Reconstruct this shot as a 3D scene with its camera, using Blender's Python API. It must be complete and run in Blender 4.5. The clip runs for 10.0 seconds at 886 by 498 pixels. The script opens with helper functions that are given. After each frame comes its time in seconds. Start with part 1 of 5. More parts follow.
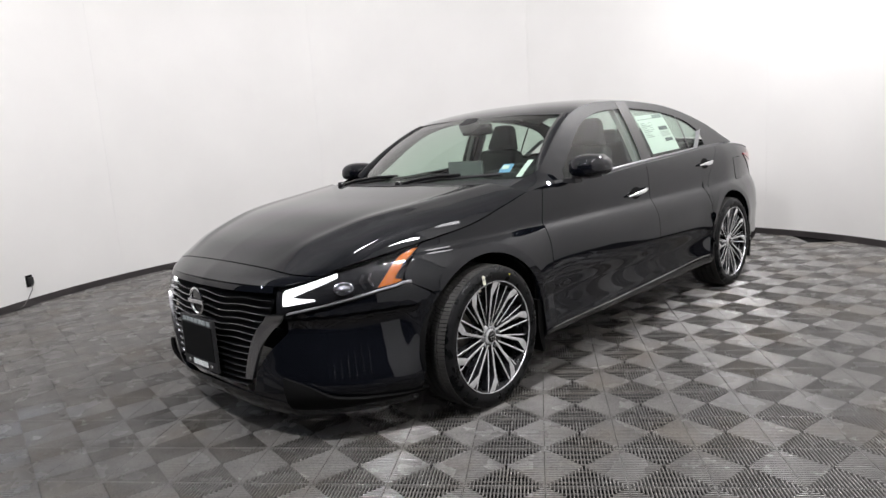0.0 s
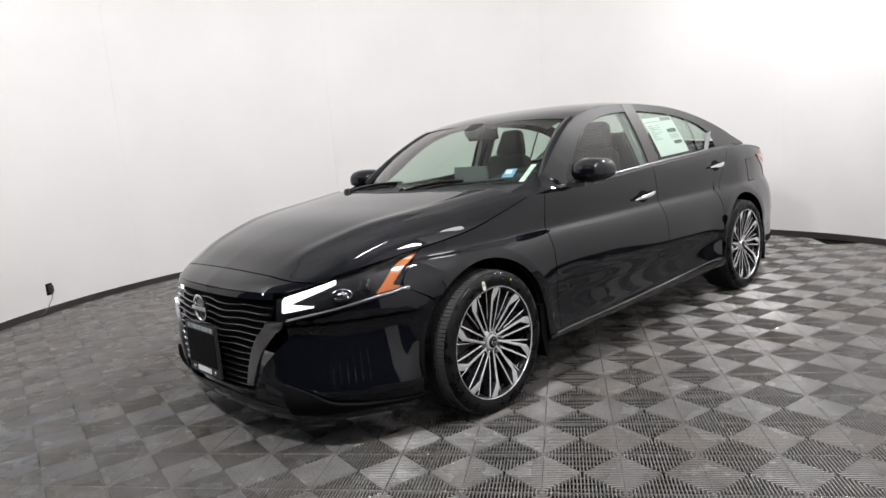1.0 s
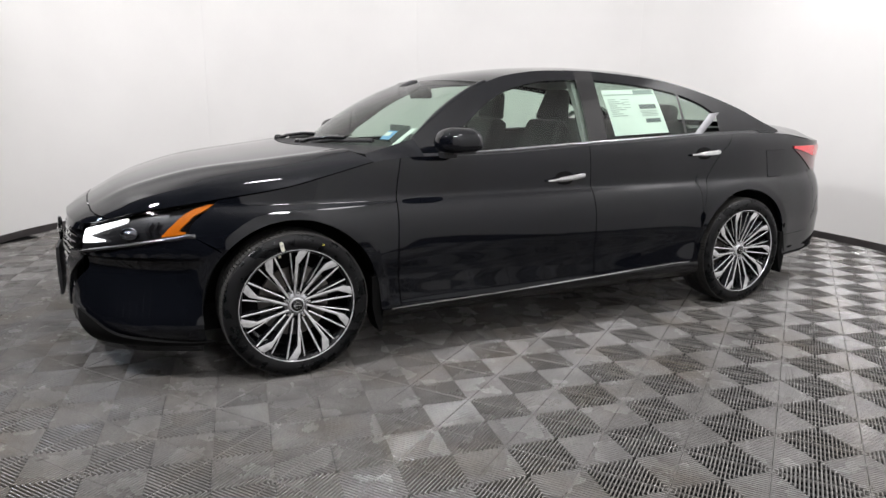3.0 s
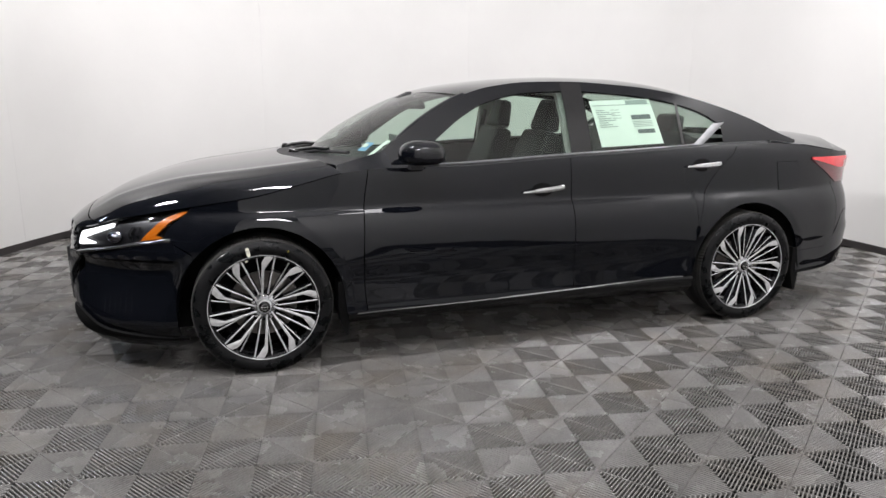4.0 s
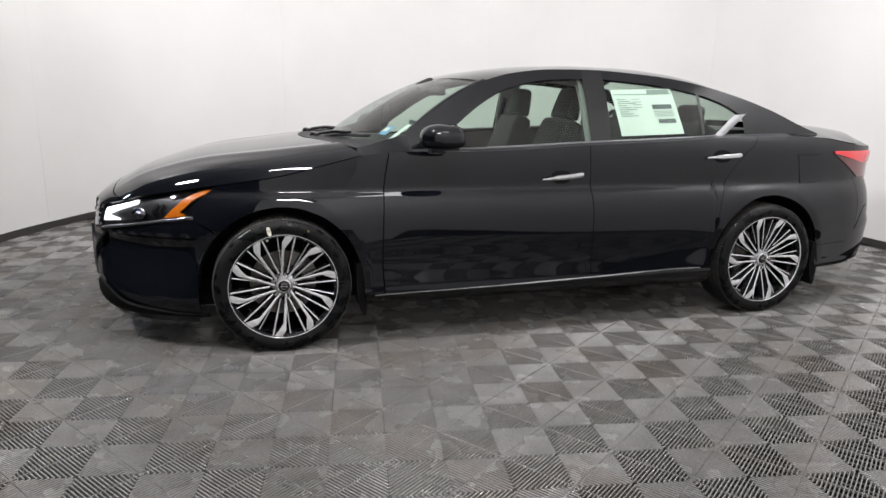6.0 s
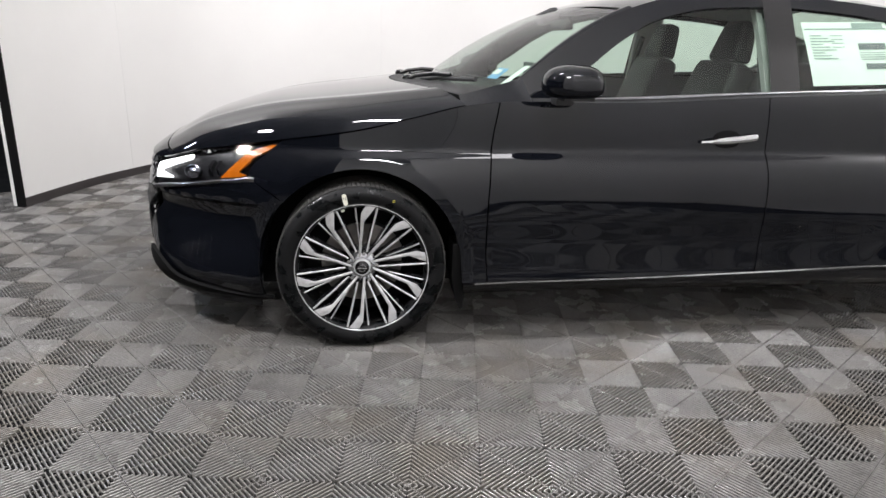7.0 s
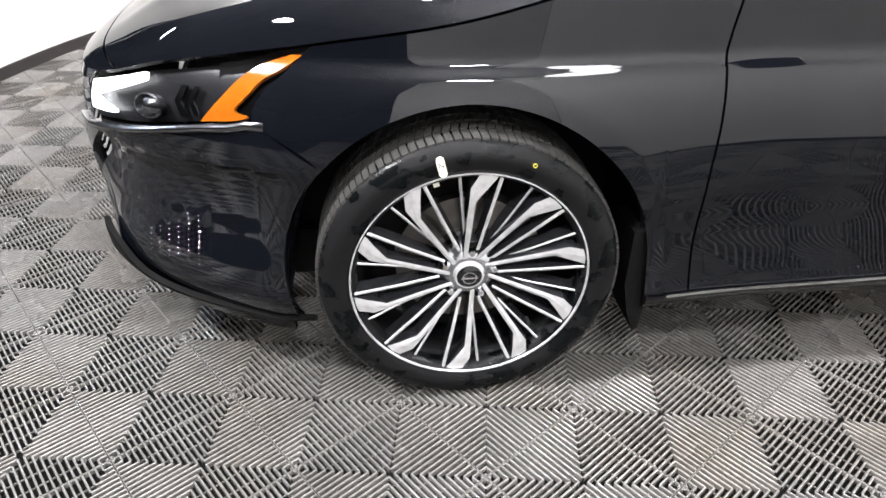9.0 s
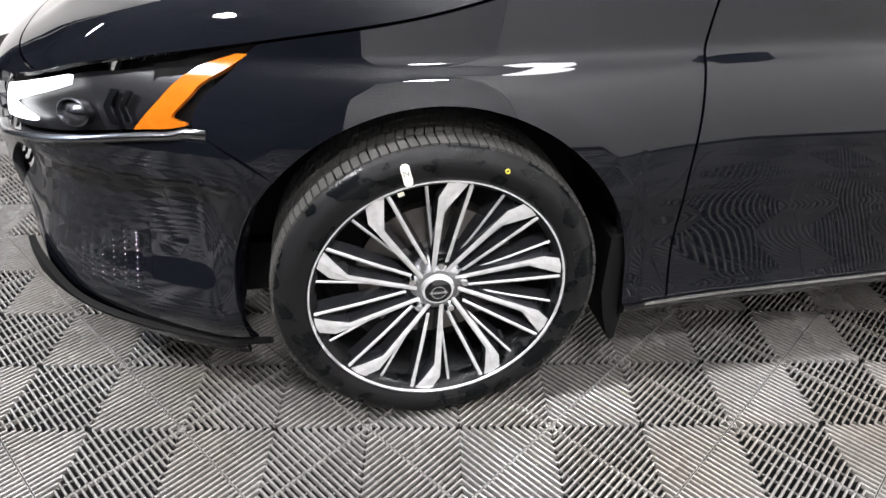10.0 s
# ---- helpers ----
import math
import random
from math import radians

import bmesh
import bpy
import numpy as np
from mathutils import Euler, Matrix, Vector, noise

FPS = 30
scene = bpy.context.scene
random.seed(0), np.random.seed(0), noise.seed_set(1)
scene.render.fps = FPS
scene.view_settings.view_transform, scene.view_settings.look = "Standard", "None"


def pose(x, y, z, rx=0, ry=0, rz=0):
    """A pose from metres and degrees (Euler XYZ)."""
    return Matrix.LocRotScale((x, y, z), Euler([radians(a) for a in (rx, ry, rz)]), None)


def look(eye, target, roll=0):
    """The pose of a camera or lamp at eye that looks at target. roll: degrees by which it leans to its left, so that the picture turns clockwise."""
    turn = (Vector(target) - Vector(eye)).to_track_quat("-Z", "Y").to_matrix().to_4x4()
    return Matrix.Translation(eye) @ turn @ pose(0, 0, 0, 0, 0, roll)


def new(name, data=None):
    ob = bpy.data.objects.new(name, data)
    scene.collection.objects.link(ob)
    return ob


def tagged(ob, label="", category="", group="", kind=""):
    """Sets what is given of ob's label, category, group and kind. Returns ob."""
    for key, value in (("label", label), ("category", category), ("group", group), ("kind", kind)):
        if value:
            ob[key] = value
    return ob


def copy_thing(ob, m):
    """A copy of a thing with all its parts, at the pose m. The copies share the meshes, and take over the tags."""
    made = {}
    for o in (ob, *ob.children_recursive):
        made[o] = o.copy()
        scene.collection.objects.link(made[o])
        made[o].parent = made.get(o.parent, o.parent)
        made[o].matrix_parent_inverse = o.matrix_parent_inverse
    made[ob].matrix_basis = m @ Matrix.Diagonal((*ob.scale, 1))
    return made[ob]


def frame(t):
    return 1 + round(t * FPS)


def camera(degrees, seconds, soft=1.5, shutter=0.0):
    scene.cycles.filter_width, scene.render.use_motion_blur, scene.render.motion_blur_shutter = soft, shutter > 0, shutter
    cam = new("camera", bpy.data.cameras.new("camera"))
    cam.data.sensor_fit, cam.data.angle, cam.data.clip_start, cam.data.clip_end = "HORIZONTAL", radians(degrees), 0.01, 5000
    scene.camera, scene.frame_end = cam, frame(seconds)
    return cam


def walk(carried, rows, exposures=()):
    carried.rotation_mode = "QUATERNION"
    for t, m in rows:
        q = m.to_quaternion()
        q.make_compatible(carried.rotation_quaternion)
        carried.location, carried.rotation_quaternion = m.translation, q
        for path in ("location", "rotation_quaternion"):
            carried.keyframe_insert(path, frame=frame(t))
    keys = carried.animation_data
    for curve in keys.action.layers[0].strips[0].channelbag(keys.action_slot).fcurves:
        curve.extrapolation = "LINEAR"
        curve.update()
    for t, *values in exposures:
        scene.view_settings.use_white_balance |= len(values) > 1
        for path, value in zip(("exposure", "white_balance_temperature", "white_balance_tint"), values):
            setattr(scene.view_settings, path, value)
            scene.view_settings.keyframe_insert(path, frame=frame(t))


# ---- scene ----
cam = camera(67.8, 10.0)
PATH = [
    (0, (-2.222, -2.819, 1.236), (-0.822, -1.429, 0.911), -4.00),
    (0.5, (-2.195, -2.838, 1.229), (-0.807, -1.431, 0.922), -4.30),
    (1, (-2.152, -2.892, 1.232), (-0.797, -1.453, 0.927), -4.80),
    (1.5, (-1.865, -3.054, 1.185), (-0.613, -1.530, 0.855), -5.00),
    (2, (-1.477, -3.296, 1.199), (-0.351, -1.692, 0.802), -4.00),
    (2.5, (-1.094, -3.600, 1.217), (-0.083, -1.921, 0.819), -1.50),
    (2.7, (-0.912, -3.648, 1.218), (0.038, -1.939, 0.798), -0.50),
    (3.8, (-0.176, -4.018, 1.260), (0.455, -2.169, 0.835), 0.60),
    (4, (-0.100, -4.048, 1.297), (0.490, -2.187, 0.861), 0.20),
    (4.5, (0.002, -4.201, 1.305), (0.538, -2.321, 0.884), -0.10),
    (5, (0.035, -4.246, 1.290), (0.544, -2.360, 0.865), -0.40),
    (5.2, (0.015, -4.252, 1.281), (0.533, -2.367, 0.859), -0.10),
    (6.3, (-0.152, -3.902, 1.233), (0.394, -2.035, 0.758), 1.60),
    (6.5, (-0.019, -3.755, 1.223), (0.395, -1.863, 0.721), 1.28),
    (7, (-0.028, -3.355, 1.188), (0.238, -1.463, 0.584), 1.70),
    (7.5, (-0.065, -2.917, 1.250), (0.104, -1.094, 0.445), 1.40),
    (8, (-0.087, -2.532, 1.203), (0.074, -0.747, 0.300), -0.19),
    (8.5, (-0.112, -2.217, 1.160), (0.069, -0.480, 0.173), 0.51),
    (9, (-0.170, -2.063, 1.158), (-0.009, -0.382, 0.077), -0.32),
    (9.5, (-0.169, -2.003, 1.149), (0.014, -0.352, 0.027), -0.85),
    (10, (-0.185, -1.953, 1.130), (0.117, -0.299, 0.039), 0.58),
]
EXPOSURE = ((0.0, -0.17), (2.5, -0.14), (5.2, -0.12), (6.5, -0.12), (7.0, 0.12), (7.5, 0.5), (8.0, 0.85), (8.5, 1.02), (10.0, 1.10))
walk(cam, [(t, look(eye, target, roll)) for t, eye, target, roll in PATH], EXPOSURE)

# ---- world and light ----
world = bpy.data.worlds.new("hall_dusk")
scene.world = world
world.use_nodes = True
world.node_tree.nodes["Background"].inputs[0].default_value = (0.30, 0.34, 0.42, 1)
world.node_tree.nodes["Background"].inputs[1].default_value = 0.06


def area_lamp(name, eye, target, width, depth, watts, colour=(1, 0.985, 0.975)):
    data = bpy.data.lights.new(name, "AREA")
    data.shape, data.size, data.size_y, data.energy, data.color = "ELLIPSE", width, depth, watts, colour
    ob = new(name, data)
    ob.matrix_world = look(eye, target)
    return ob


# ---- materials ----
TILE_A = 0.145
def material(name, colour, rough=0.5, metal=0.0, coat=0.0, spec=0.5, vary=0.0, scale=8.0, bump=0.0, bump_scale=60.0, emit=0.0, trans=0.0, ior=1.5):
    m = bpy.data.materials.new(name)
    m.use_nodes = True
    tree = m.node_tree
    b = tree.nodes["Principled BSDF"]
    b.inputs["Base Color"].default_value = (*colour, 1)
    b.inputs["Roughness"].default_value = rough
    b.inputs["Metallic"].default_value = metal
    b.inputs["Coat Weight"].default_value = coat
    b.inputs["Coat Roughness"].default_value = 0.02
    b.inputs["Coat IOR"].default_value = 1.42
    b.inputs["Specular IOR Level"].default_value = spec
    b.inputs["Transmission Weight"].default_value = trans
    b.inputs["IOR"].default_value = ior
    if emit:
        b.inputs["Emission Color"].default_value = (*colour, 1)
        b.inputs["Emission Strength"].default_value = emit
    coord = tree.nodes.new("ShaderNodeTexCoord") if vary or bump else None
    if vary:
        big = tree.nodes.new("ShaderNodeTexNoise")
        big.inputs["Scale"].default_value, big.inputs["Detail"].default_value = scale, 6
        tree.links.new(coord.outputs["Object"], big.inputs["Vector"])
        ramp = tree.nodes.new("ShaderNodeMapRange")
        ramp.inputs["From Min"].default_value, ramp.inputs["From Max"].default_value = 0.3, 0.7
        ramp.inputs["To Min"].default_value, ramp.inputs["To Max"].default_value = 1 - vary, 1 + vary
        tree.links.new(big.outputs["Fac"], ramp.inputs["Value"])
        mix = tree.nodes.new("ShaderNodeVectorMath")
        mix.operation = "SCALE"
        mix.inputs[0].default_value = colour
        tree.links.new(ramp.outputs["Result"], mix.inputs["Scale"])
        tree.links.new(mix.outputs["Vector"], b.inputs["Base Color"])
        rr = tree.nodes.new("ShaderNodeMapRange")
        rr.inputs["To Min"].default_value, rr.inputs["To Max"].default_value = max(rough * (1 - vary), 0.02), min(rough * (1 + vary), 1)
        tree.links.new(big.outputs["Fac"], rr.inputs["Value"])
        tree.links.new(rr.outputs["Result"], b.inputs["Roughness"])
    if bump:
        fine = tree.nodes.new("ShaderNodeTexNoise")
        fine.inputs["Scale"].default_value, fine.inputs["Detail"].default_value = bump_scale, 4
        tree.links.new(coord.outputs["Object"], fine.inputs["Vector"])
        bn = tree.nodes.new("ShaderNodeBump")
        bn.inputs["Strength"].default_value, bn.inputs["Distance"].default_value = bump, 0.01
        tree.links.new(fine.outputs["Fac"], bn.inputs["Height"])
        tree.links.new(bn.outputs["Normal"], b.inputs["Normal"])
    return m


PAINT = material("black_paint", (0.0034, 0.0040, 0.0058), 0.4, 0.0, 1.0, 0.0, 0.15, 3.0)
GLOSS_BLACK = material("gloss_black_plastic", (0.004, 0.004, 0.0046), 0.1, 0.0, 0.5, 0.35)
MATT_BLACK = material("matt_black_plastic", (0.012, 0.012, 0.013), 0.55, vary=0.2, bump=0.15, bump_scale=300)
VOID_BLACK = material("underbody_black", (0.006, 0.006, 0.006), 0.9, spec=0.1, vary=0.2)
CHROME = material("satin_chrome", (0.78, 0.79, 0.80), 0.16, 1.0, vary=0.1, scale=30)
SATIN = material("satin_window_trim", (0.30, 0.305, 0.315), 0.30, 1.0, vary=0.1, scale=30)
STRIP_SATIN = material("smoked_satin_strip", (0.34, 0.34, 0.35), 0.26, 1.0, vary=0.08, scale=30)
SMOKE_CHROME = material("smoked_chrome", (0.20, 0.20, 0.21), 0.2, 1.0, vary=0.1, scale=30)
RUBBER = material("tyre_rubber", (0.006, 0.006, 0.0065), 0.5, spec=0.18, bump=0.10, bump_scale=200)
rt = RUBBER.node_tree
r_coord, r_noise, r_mask, r_mix, r_rough = (rt.nodes.new("ShaderNode" + kind) for kind in ("TexCoord", "TexNoise", "MapRange", "Mix", "MapRange"))
r_noise.inputs["Scale"].default_value, r_noise.inputs["Detail"].default_value = 20, 5
r_mask.inputs["From Min"].default_value, r_mask.inputs["From Max"].default_value = 0.50, 0.54
r_mix.data_type = "RGBA"
r_mix.inputs["A"].default_value, r_mix.inputs["B"].default_value = (0.006, 0.006, 0.0065, 1), (0.0018, 0.0025, 0.0028, 1)
r_rough.inputs["To Min"].default_value, r_rough.inputs["To Max"].default_value = 0.55, 0.26
rt.links.new(r_coord.outputs["Object"], r_noise.inputs["Vector"])
rt.links.new(r_noise.outputs["Fac"], r_mask.inputs["Value"])
rt.links.new(r_mask.outputs["Result"], r_mix.inputs["Factor"])
rt.links.new(r_mask.outputs["Result"], r_rough.inputs["Value"])
rt.links.new(r_mix.outputs["Result"], rt.nodes["Principled BSDF"].inputs["Base Color"])
rt.links.new(r_rough.outputs["Result"], rt.nodes["Principled BSDF"].inputs["Roughness"])
TREAD = material("tread_rubber", (0.030, 0.029, 0.027), 0.7, vary=0.3, scale=30, bump=0.25, bump_scale=300)
MACHINED = material("machined_alloy", (0.90, 0.905, 0.92), 0.25, 0.72, vary=0.12, scale=60, bump=0.015, bump_scale=700)
RIM_DARK = material("dark_grey_alloy_paint", (0.030, 0.031, 0.035), 0.22, 0.3, 0.6, vary=0.12, scale=20)
BARREL = material("silver_rim_barrel", (0.42, 0.43, 0.45), 0.24, 1.0, vary=0.15, scale=14)
BRAKE = material("brake_iron", (0.16, 0.15, 0.14), 0.45, 0.8, vary=0.3, scale=20)
AMBER = material("amber_reflector", (0.46, 0.118, 0.007), 0.18, 0.0, 0.6, vary=0.12, scale=60)
RED_LENS = material("red_tail_lens", (0.62, 0.02, 0.03), 0.12, 0.0, 0.8, vary=0.1, scale=20)
DARK_RED = material("dark_red_lens", (0.10, 0.004, 0.008), 0.12, 0.0, 0.8)
LED = material("led_white", (1.0, 1.0, 1.0), 0.3, emit=1.8)
LAMP_BLACK = material("headlamp_bezel", (0.006, 0.006, 0.007), 0.4, 0.0, 0.0, 0.3)
LEATHER = material("black_seat_leather", (0.0055, 0.0055, 0.0062), 0.55, vary=0.2, scale=12, bump=0.04, bump_scale=150)
TRIM_GREY = material("interior_trim", (0.014, 0.014, 0.0155), 0.6, vary=0.2, scale=10, bump=0.1, bump_scale=200)
HEADLINER = material("grey_headliner", (0.34, 0.34, 0.33), 0.9, vary=0.08, scale=20)
PAPER = material("printed_paper", (0.80, 0.82, 0.80), 0.7, vary=0.04, scale=6)
INK = material("dark_ink", (0.12, 0.13, 0.14), 0.7)
PALE_INK = material("pale_ink", (0.30, 0.33, 0.33), 0.7)
BLUE_LABEL = material("blue_label", (0.20, 0.42, 0.70), 0.5)
WHITE_WALL = material("white_wall_laminate", (0.80, 0.79, 0.77), 0.42, vary=0.025, scale=1.2, bump=0.02, bump_scale=30)
BASE_DARK = material("dark_rubber_base", (0.035, 0.030, 0.030), 0.5, vary=0.2)
TILE_GREY = material("grey_rib_plastic", (0.25, 0.25, 0.25), 0.42, spec=0.95)
tt = TILE_GREY.node_tree
t_geo, t_info = tt.nodes.new("ShaderNodeNewGeometry"), tt.nodes.new("ShaderNodeObjectInfo")


def tile_noise(scale, lo, hi, low=0.35, high=0.65, detail=6):
    n, r = tt.nodes.new("ShaderNodeTexNoise"), tt.nodes.new("ShaderNodeMapRange")
    n.inputs["Scale"].default_value, n.inputs["Detail"].default_value = scale, detail
    r.inputs["From Min"].default_value, r.inputs["From Max"].default_value, r.inputs["To Min"].default_value, r.inputs["To Max"].default_value = low, high, lo, hi
    tt.links.new(t_geo.outputs["Position"], n.inputs["Vector"])
    tt.links.new(n.outputs["Fac"], r.inputs["Value"])
    return r.outputs["Result"]


def tile_math(op, a, b):
    m = tt.nodes.new("ShaderNodeMath")
    m.operation = op
    m.inputs[2].default_value = 0.95
    for k, v in enumerate((a, b)):
        if isinstance(v, (int, float)):
            m.inputs[k].default_value = v
        else:
            tt.links.new(v, m.inputs[k])
    return m.outputs["Value"]


t_mix, t_scale = tt.nodes.new("ShaderNodeMix"), tt.nodes.new("ShaderNodeVectorMath")
t_mix.data_type, t_scale.operation = "RGBA", "SCALE"
t_mix.inputs["A"].default_value, t_mix.inputs["B"].default_value = (TILE_A * 1.02, TILE_A * 0.98, TILE_A * 0.93, 1), (TILE_A * 0.92, TILE_A * 0.80, TILE_A * 0.65, 1)
tt.links.new(tile_noise(2.3, 0.0, 0.75, 0.48, 0.72), t_mix.inputs["Factor"])
grain = tile_math("MULTIPLY", tile_math("MULTIPLY", tile_noise(7.0, 0.86, 1.12), tile_noise(90.0, 0.86, 1.12)), tile_math("MULTIPLY_ADD", t_info.outputs["Random"], 0.10))
tt.links.new(t_mix.outputs["Result"], t_scale.inputs[0])
tt.links.new(grain, t_scale.inputs["Scale"])
tt.links.new(t_scale.outputs["Vector"], tt.nodes["Principled BSDF"].inputs["Base Color"])
tt.links.new(tile_noise(5.0, 0.18, 0.32), tt.nodes["Principled BSDF"].inputs["Roughness"])
# Near black: the shade between the floor ribs is put into this colour.
SUBFLOOR = material("shade_black_subfloor", (0.004, 0.004, 0.004), 0.9, spec=0.1, vary=0.3, scale=5)
HALL_DARK = material("dark_hall_paint", (0.05, 0.053, 0.062), 0.7, vary=0.2, scale=2)
FAR_PAINT = material("dark_blue_paint", (0.03, 0.035, 0.06), 0.3, 0.2, 0.8, vary=0.1)
CEILING_DARK = material("grey_ceiling", (0.78, 0.78, 0.78), 0.9, vary=0.12, scale=1.5)
GLASS_GREEN = bpy.data.materials.new("green_tinted_glass")
GLASS_GREEN.use_nodes = True
gt = GLASS_GREEN.node_tree
gt.nodes.remove(gt.nodes["Principled BSDF"])
g_clear, g_gloss = gt.nodes.new("ShaderNodeBsdfTransparent"), gt.nodes.new("ShaderNodeBsdfGlossy")
g_mix, g_face, g_pow, g_lift = gt.nodes.new("ShaderNodeMixShader"), gt.nodes.new("ShaderNodeLayerWeight"), gt.nodes.new("ShaderNodeMath"), gt.nodes.new("ShaderNodeMath")
g_clear.inputs["Color"].default_value = (0.72, 0.82, 0.75, 1)
g_gloss.inputs["Roughness"].default_value, g_face.inputs["Blend"].default_value = 0.02, 0.5
g_pow.operation, g_lift.operation = "POWER", "MULTIPLY_ADD"
g_pow.inputs[1].default_value, g_lift.inputs[1].default_value, g_lift.inputs[2].default_value = 4.5, 0.9, 0.035
gt.links.new(g_face.outputs["Facing"], g_pow.inputs[0])
gt.links.new(g_pow.outputs["Value"], g_lift.inputs[0])
gt.links.new(g_lift.outputs["Value"], g_mix.inputs["Fac"])
gt.links.new(g_clear.outputs["BSDF"], g_mix.inputs[1])
gt.links.new(g_gloss.outputs["BSDF"], g_mix.inputs[2])
gt.links.new(g_mix.outputs["Shader"], gt.nodes["Material Output"].inputs["Surface"])
# Display glass, with the grey of its reflection painted as base colour.
SCREEN_REFLECTION = material("reflection_grey_display_glass", (0.16, 0.17, 0.17), 0.25, vary=0.08)
LENS = GLASS_GREEN.copy()
LENS.name = "clear_lamp_lens"
LENS.node_tree.nodes["Math.001"].inputs[1].default_value, LENS.node_tree.nodes["Math.001"].inputs[2].default_value = 0.5, 0.022
LENS.node_tree.nodes["Transparent BSDF"].inputs["Color"].default_value = (0.92, 0.93, 0.95, 1)


# ---- mesh helpers ----
def mesh_object(name, bm, mat, parent=None, smooth=True, label="", bevel=0.0):
    """One bmesh as one mesh object, under its thing when there is one."""
    me = bpy.data.meshes.new(name)
    bm.to_mesh(me)
    bm.free()
    for one in mat if isinstance(mat, (list, tuple)) else (mat,):
        me.materials.append(one)
    for p in me.polygons:
        p.use_smooth = smooth
    ob = new(name, me)
    if parent:
        ob.parent = parent
    if label:
        tagged(ob, label)
    if smooth:
        sharp = ob.modifiers.new("edge_split", "EDGE_SPLIT")
        sharp.split_angle = radians(38)
    if bevel:
        bv = ob.modifiers.new("bevel", "BEVEL")
        bv.width, bv.segments, bv.limit_method = bevel, 2, "ANGLE"
    return ob


def part(name, bm, mat, parent, label="", smooth=True, bevel=0.0):
    return mesh_object(name, bm, mat, parent, smooth, label, bevel)


def thing(name, label, category, group="", kind="", at=(0, 0, 0), turn=0):
    ob = new(name)
    ob.empty_display_size = 0.1
    ob.matrix_basis = pose(*at, 0, 0, turn)
    return tagged(ob, label, category, group, kind)


def add_box(bm, lo, hi, m=None):
    vs = [bm.verts.new((x, y, z)) for x in (lo[0], hi[0]) for y in (lo[1], hi[1]) for z in (lo[2], hi[2])]
    fs = [bm.faces.new([vs[i] for i in f]) for f in ((0, 1, 3, 2), (4, 6, 7, 5), (0, 4, 5, 1), (2, 3, 7, 6), (0, 2, 6, 4), (1, 5, 7, 3))]
    if m is not None:
        bmesh.ops.transform(bm, matrix=m, verts=vs)
    return fs


def box(lo, hi, m=None):
    bm = bmesh.new()
    add_box(bm, lo, hi, m)
    return bm


def add_lathe(bm, profile, n=64, axis="y", at=(0, 0, 0), closed=False):
    """Turns (radius, along) pairs about an axis."""
    rings = []
    for r, h in profile:
        ring = []
        for k in range(n):
            a = 2 * math.pi * k / n
            c, s = r * math.cos(a), r * math.sin(a)
            p = {"y": (c, h, s), "z": (c, s, h), "x": (h, c, s)}[axis]
            ring.append(bm.verts.new(Vector(p) + Vector(at)))
        rings.append(ring)
    pairs = list(zip(rings, rings[1:])) + ([(rings[-1], rings[0])] if closed else [])
    for a, b in pairs:
        for k in range(n):
            bm.faces.new((a[k], a[(k + 1) % n], b[(k + 1) % n], b[k]))
    return rings


def lathe(profile, n=64, axis="y", at=(0, 0, 0), closed=False, caps=False):
    bm = bmesh.new()
    rings = add_lathe(bm, profile, n, axis, at, closed)
    if caps:
        bm.faces.new(rings[0]), bm.faces.new(rings[-1])
    bmesh.ops.recalc_face_normals(bm, faces=bm.faces)
    return bm


def grid_patch(fn, nu, nv, thick=0.0, flip=False, aim=(1.45, 0, 0.62)):
    """A surface patch fn(p, q) for p, q in 0..1, turned away from aim, with its border folded inwards by thick."""
    bm = bmesh.new()
    pts = [[Vector(fn(i / nu, j / nv)) for j in range(nv + 1)] for i in range(nu + 1)]
    vs = [[bm.verts.new(p) for p in row] for row in pts]
    for i in range(nu):
        for j in range(nv):
            f = (vs[i][j], vs[i + 1][j], vs[i + 1][j + 1], vs[i][j + 1])
            try:
                bm.faces.new(f[::-1] if flip else f)
            except ValueError:
                pass
    bm.normal_update()
    if aim is not None and sum(f.normal.dot(f.calc_center_median() - Vector(aim)) for f in bm.faces) < 0:
        bmesh.ops.reverse_faces(bm, faces=bm.faces)
        flip = not flip
    if thick:
        bm.normal_update()
        loop = [(i, 0) for i in range(nu)] + [(nu, j) for j in range(nv)] + [(i, nv) for i in range(nu, 0, -1)] + [(0, j) for j in range(nv, 0, -1)]
        inner = [bm.verts.new(vs[i][j].co - vs[i][j].normal * thick) for i, j in loop]
        for k, (i, j) in enumerate(loop):
            i2, j2 = loop[(k + 1) % len(loop)]
            f = (vs[i2][j2], vs[i][j], inner[k], inner[(k + 1) % len(loop)])
            try:
                bm.faces.new(f[::-1] if flip else f)
            except ValueError:
                pass
    bmesh.ops.remove_doubles(bm, verts=bm.verts, dist=1e-5)
    return bm


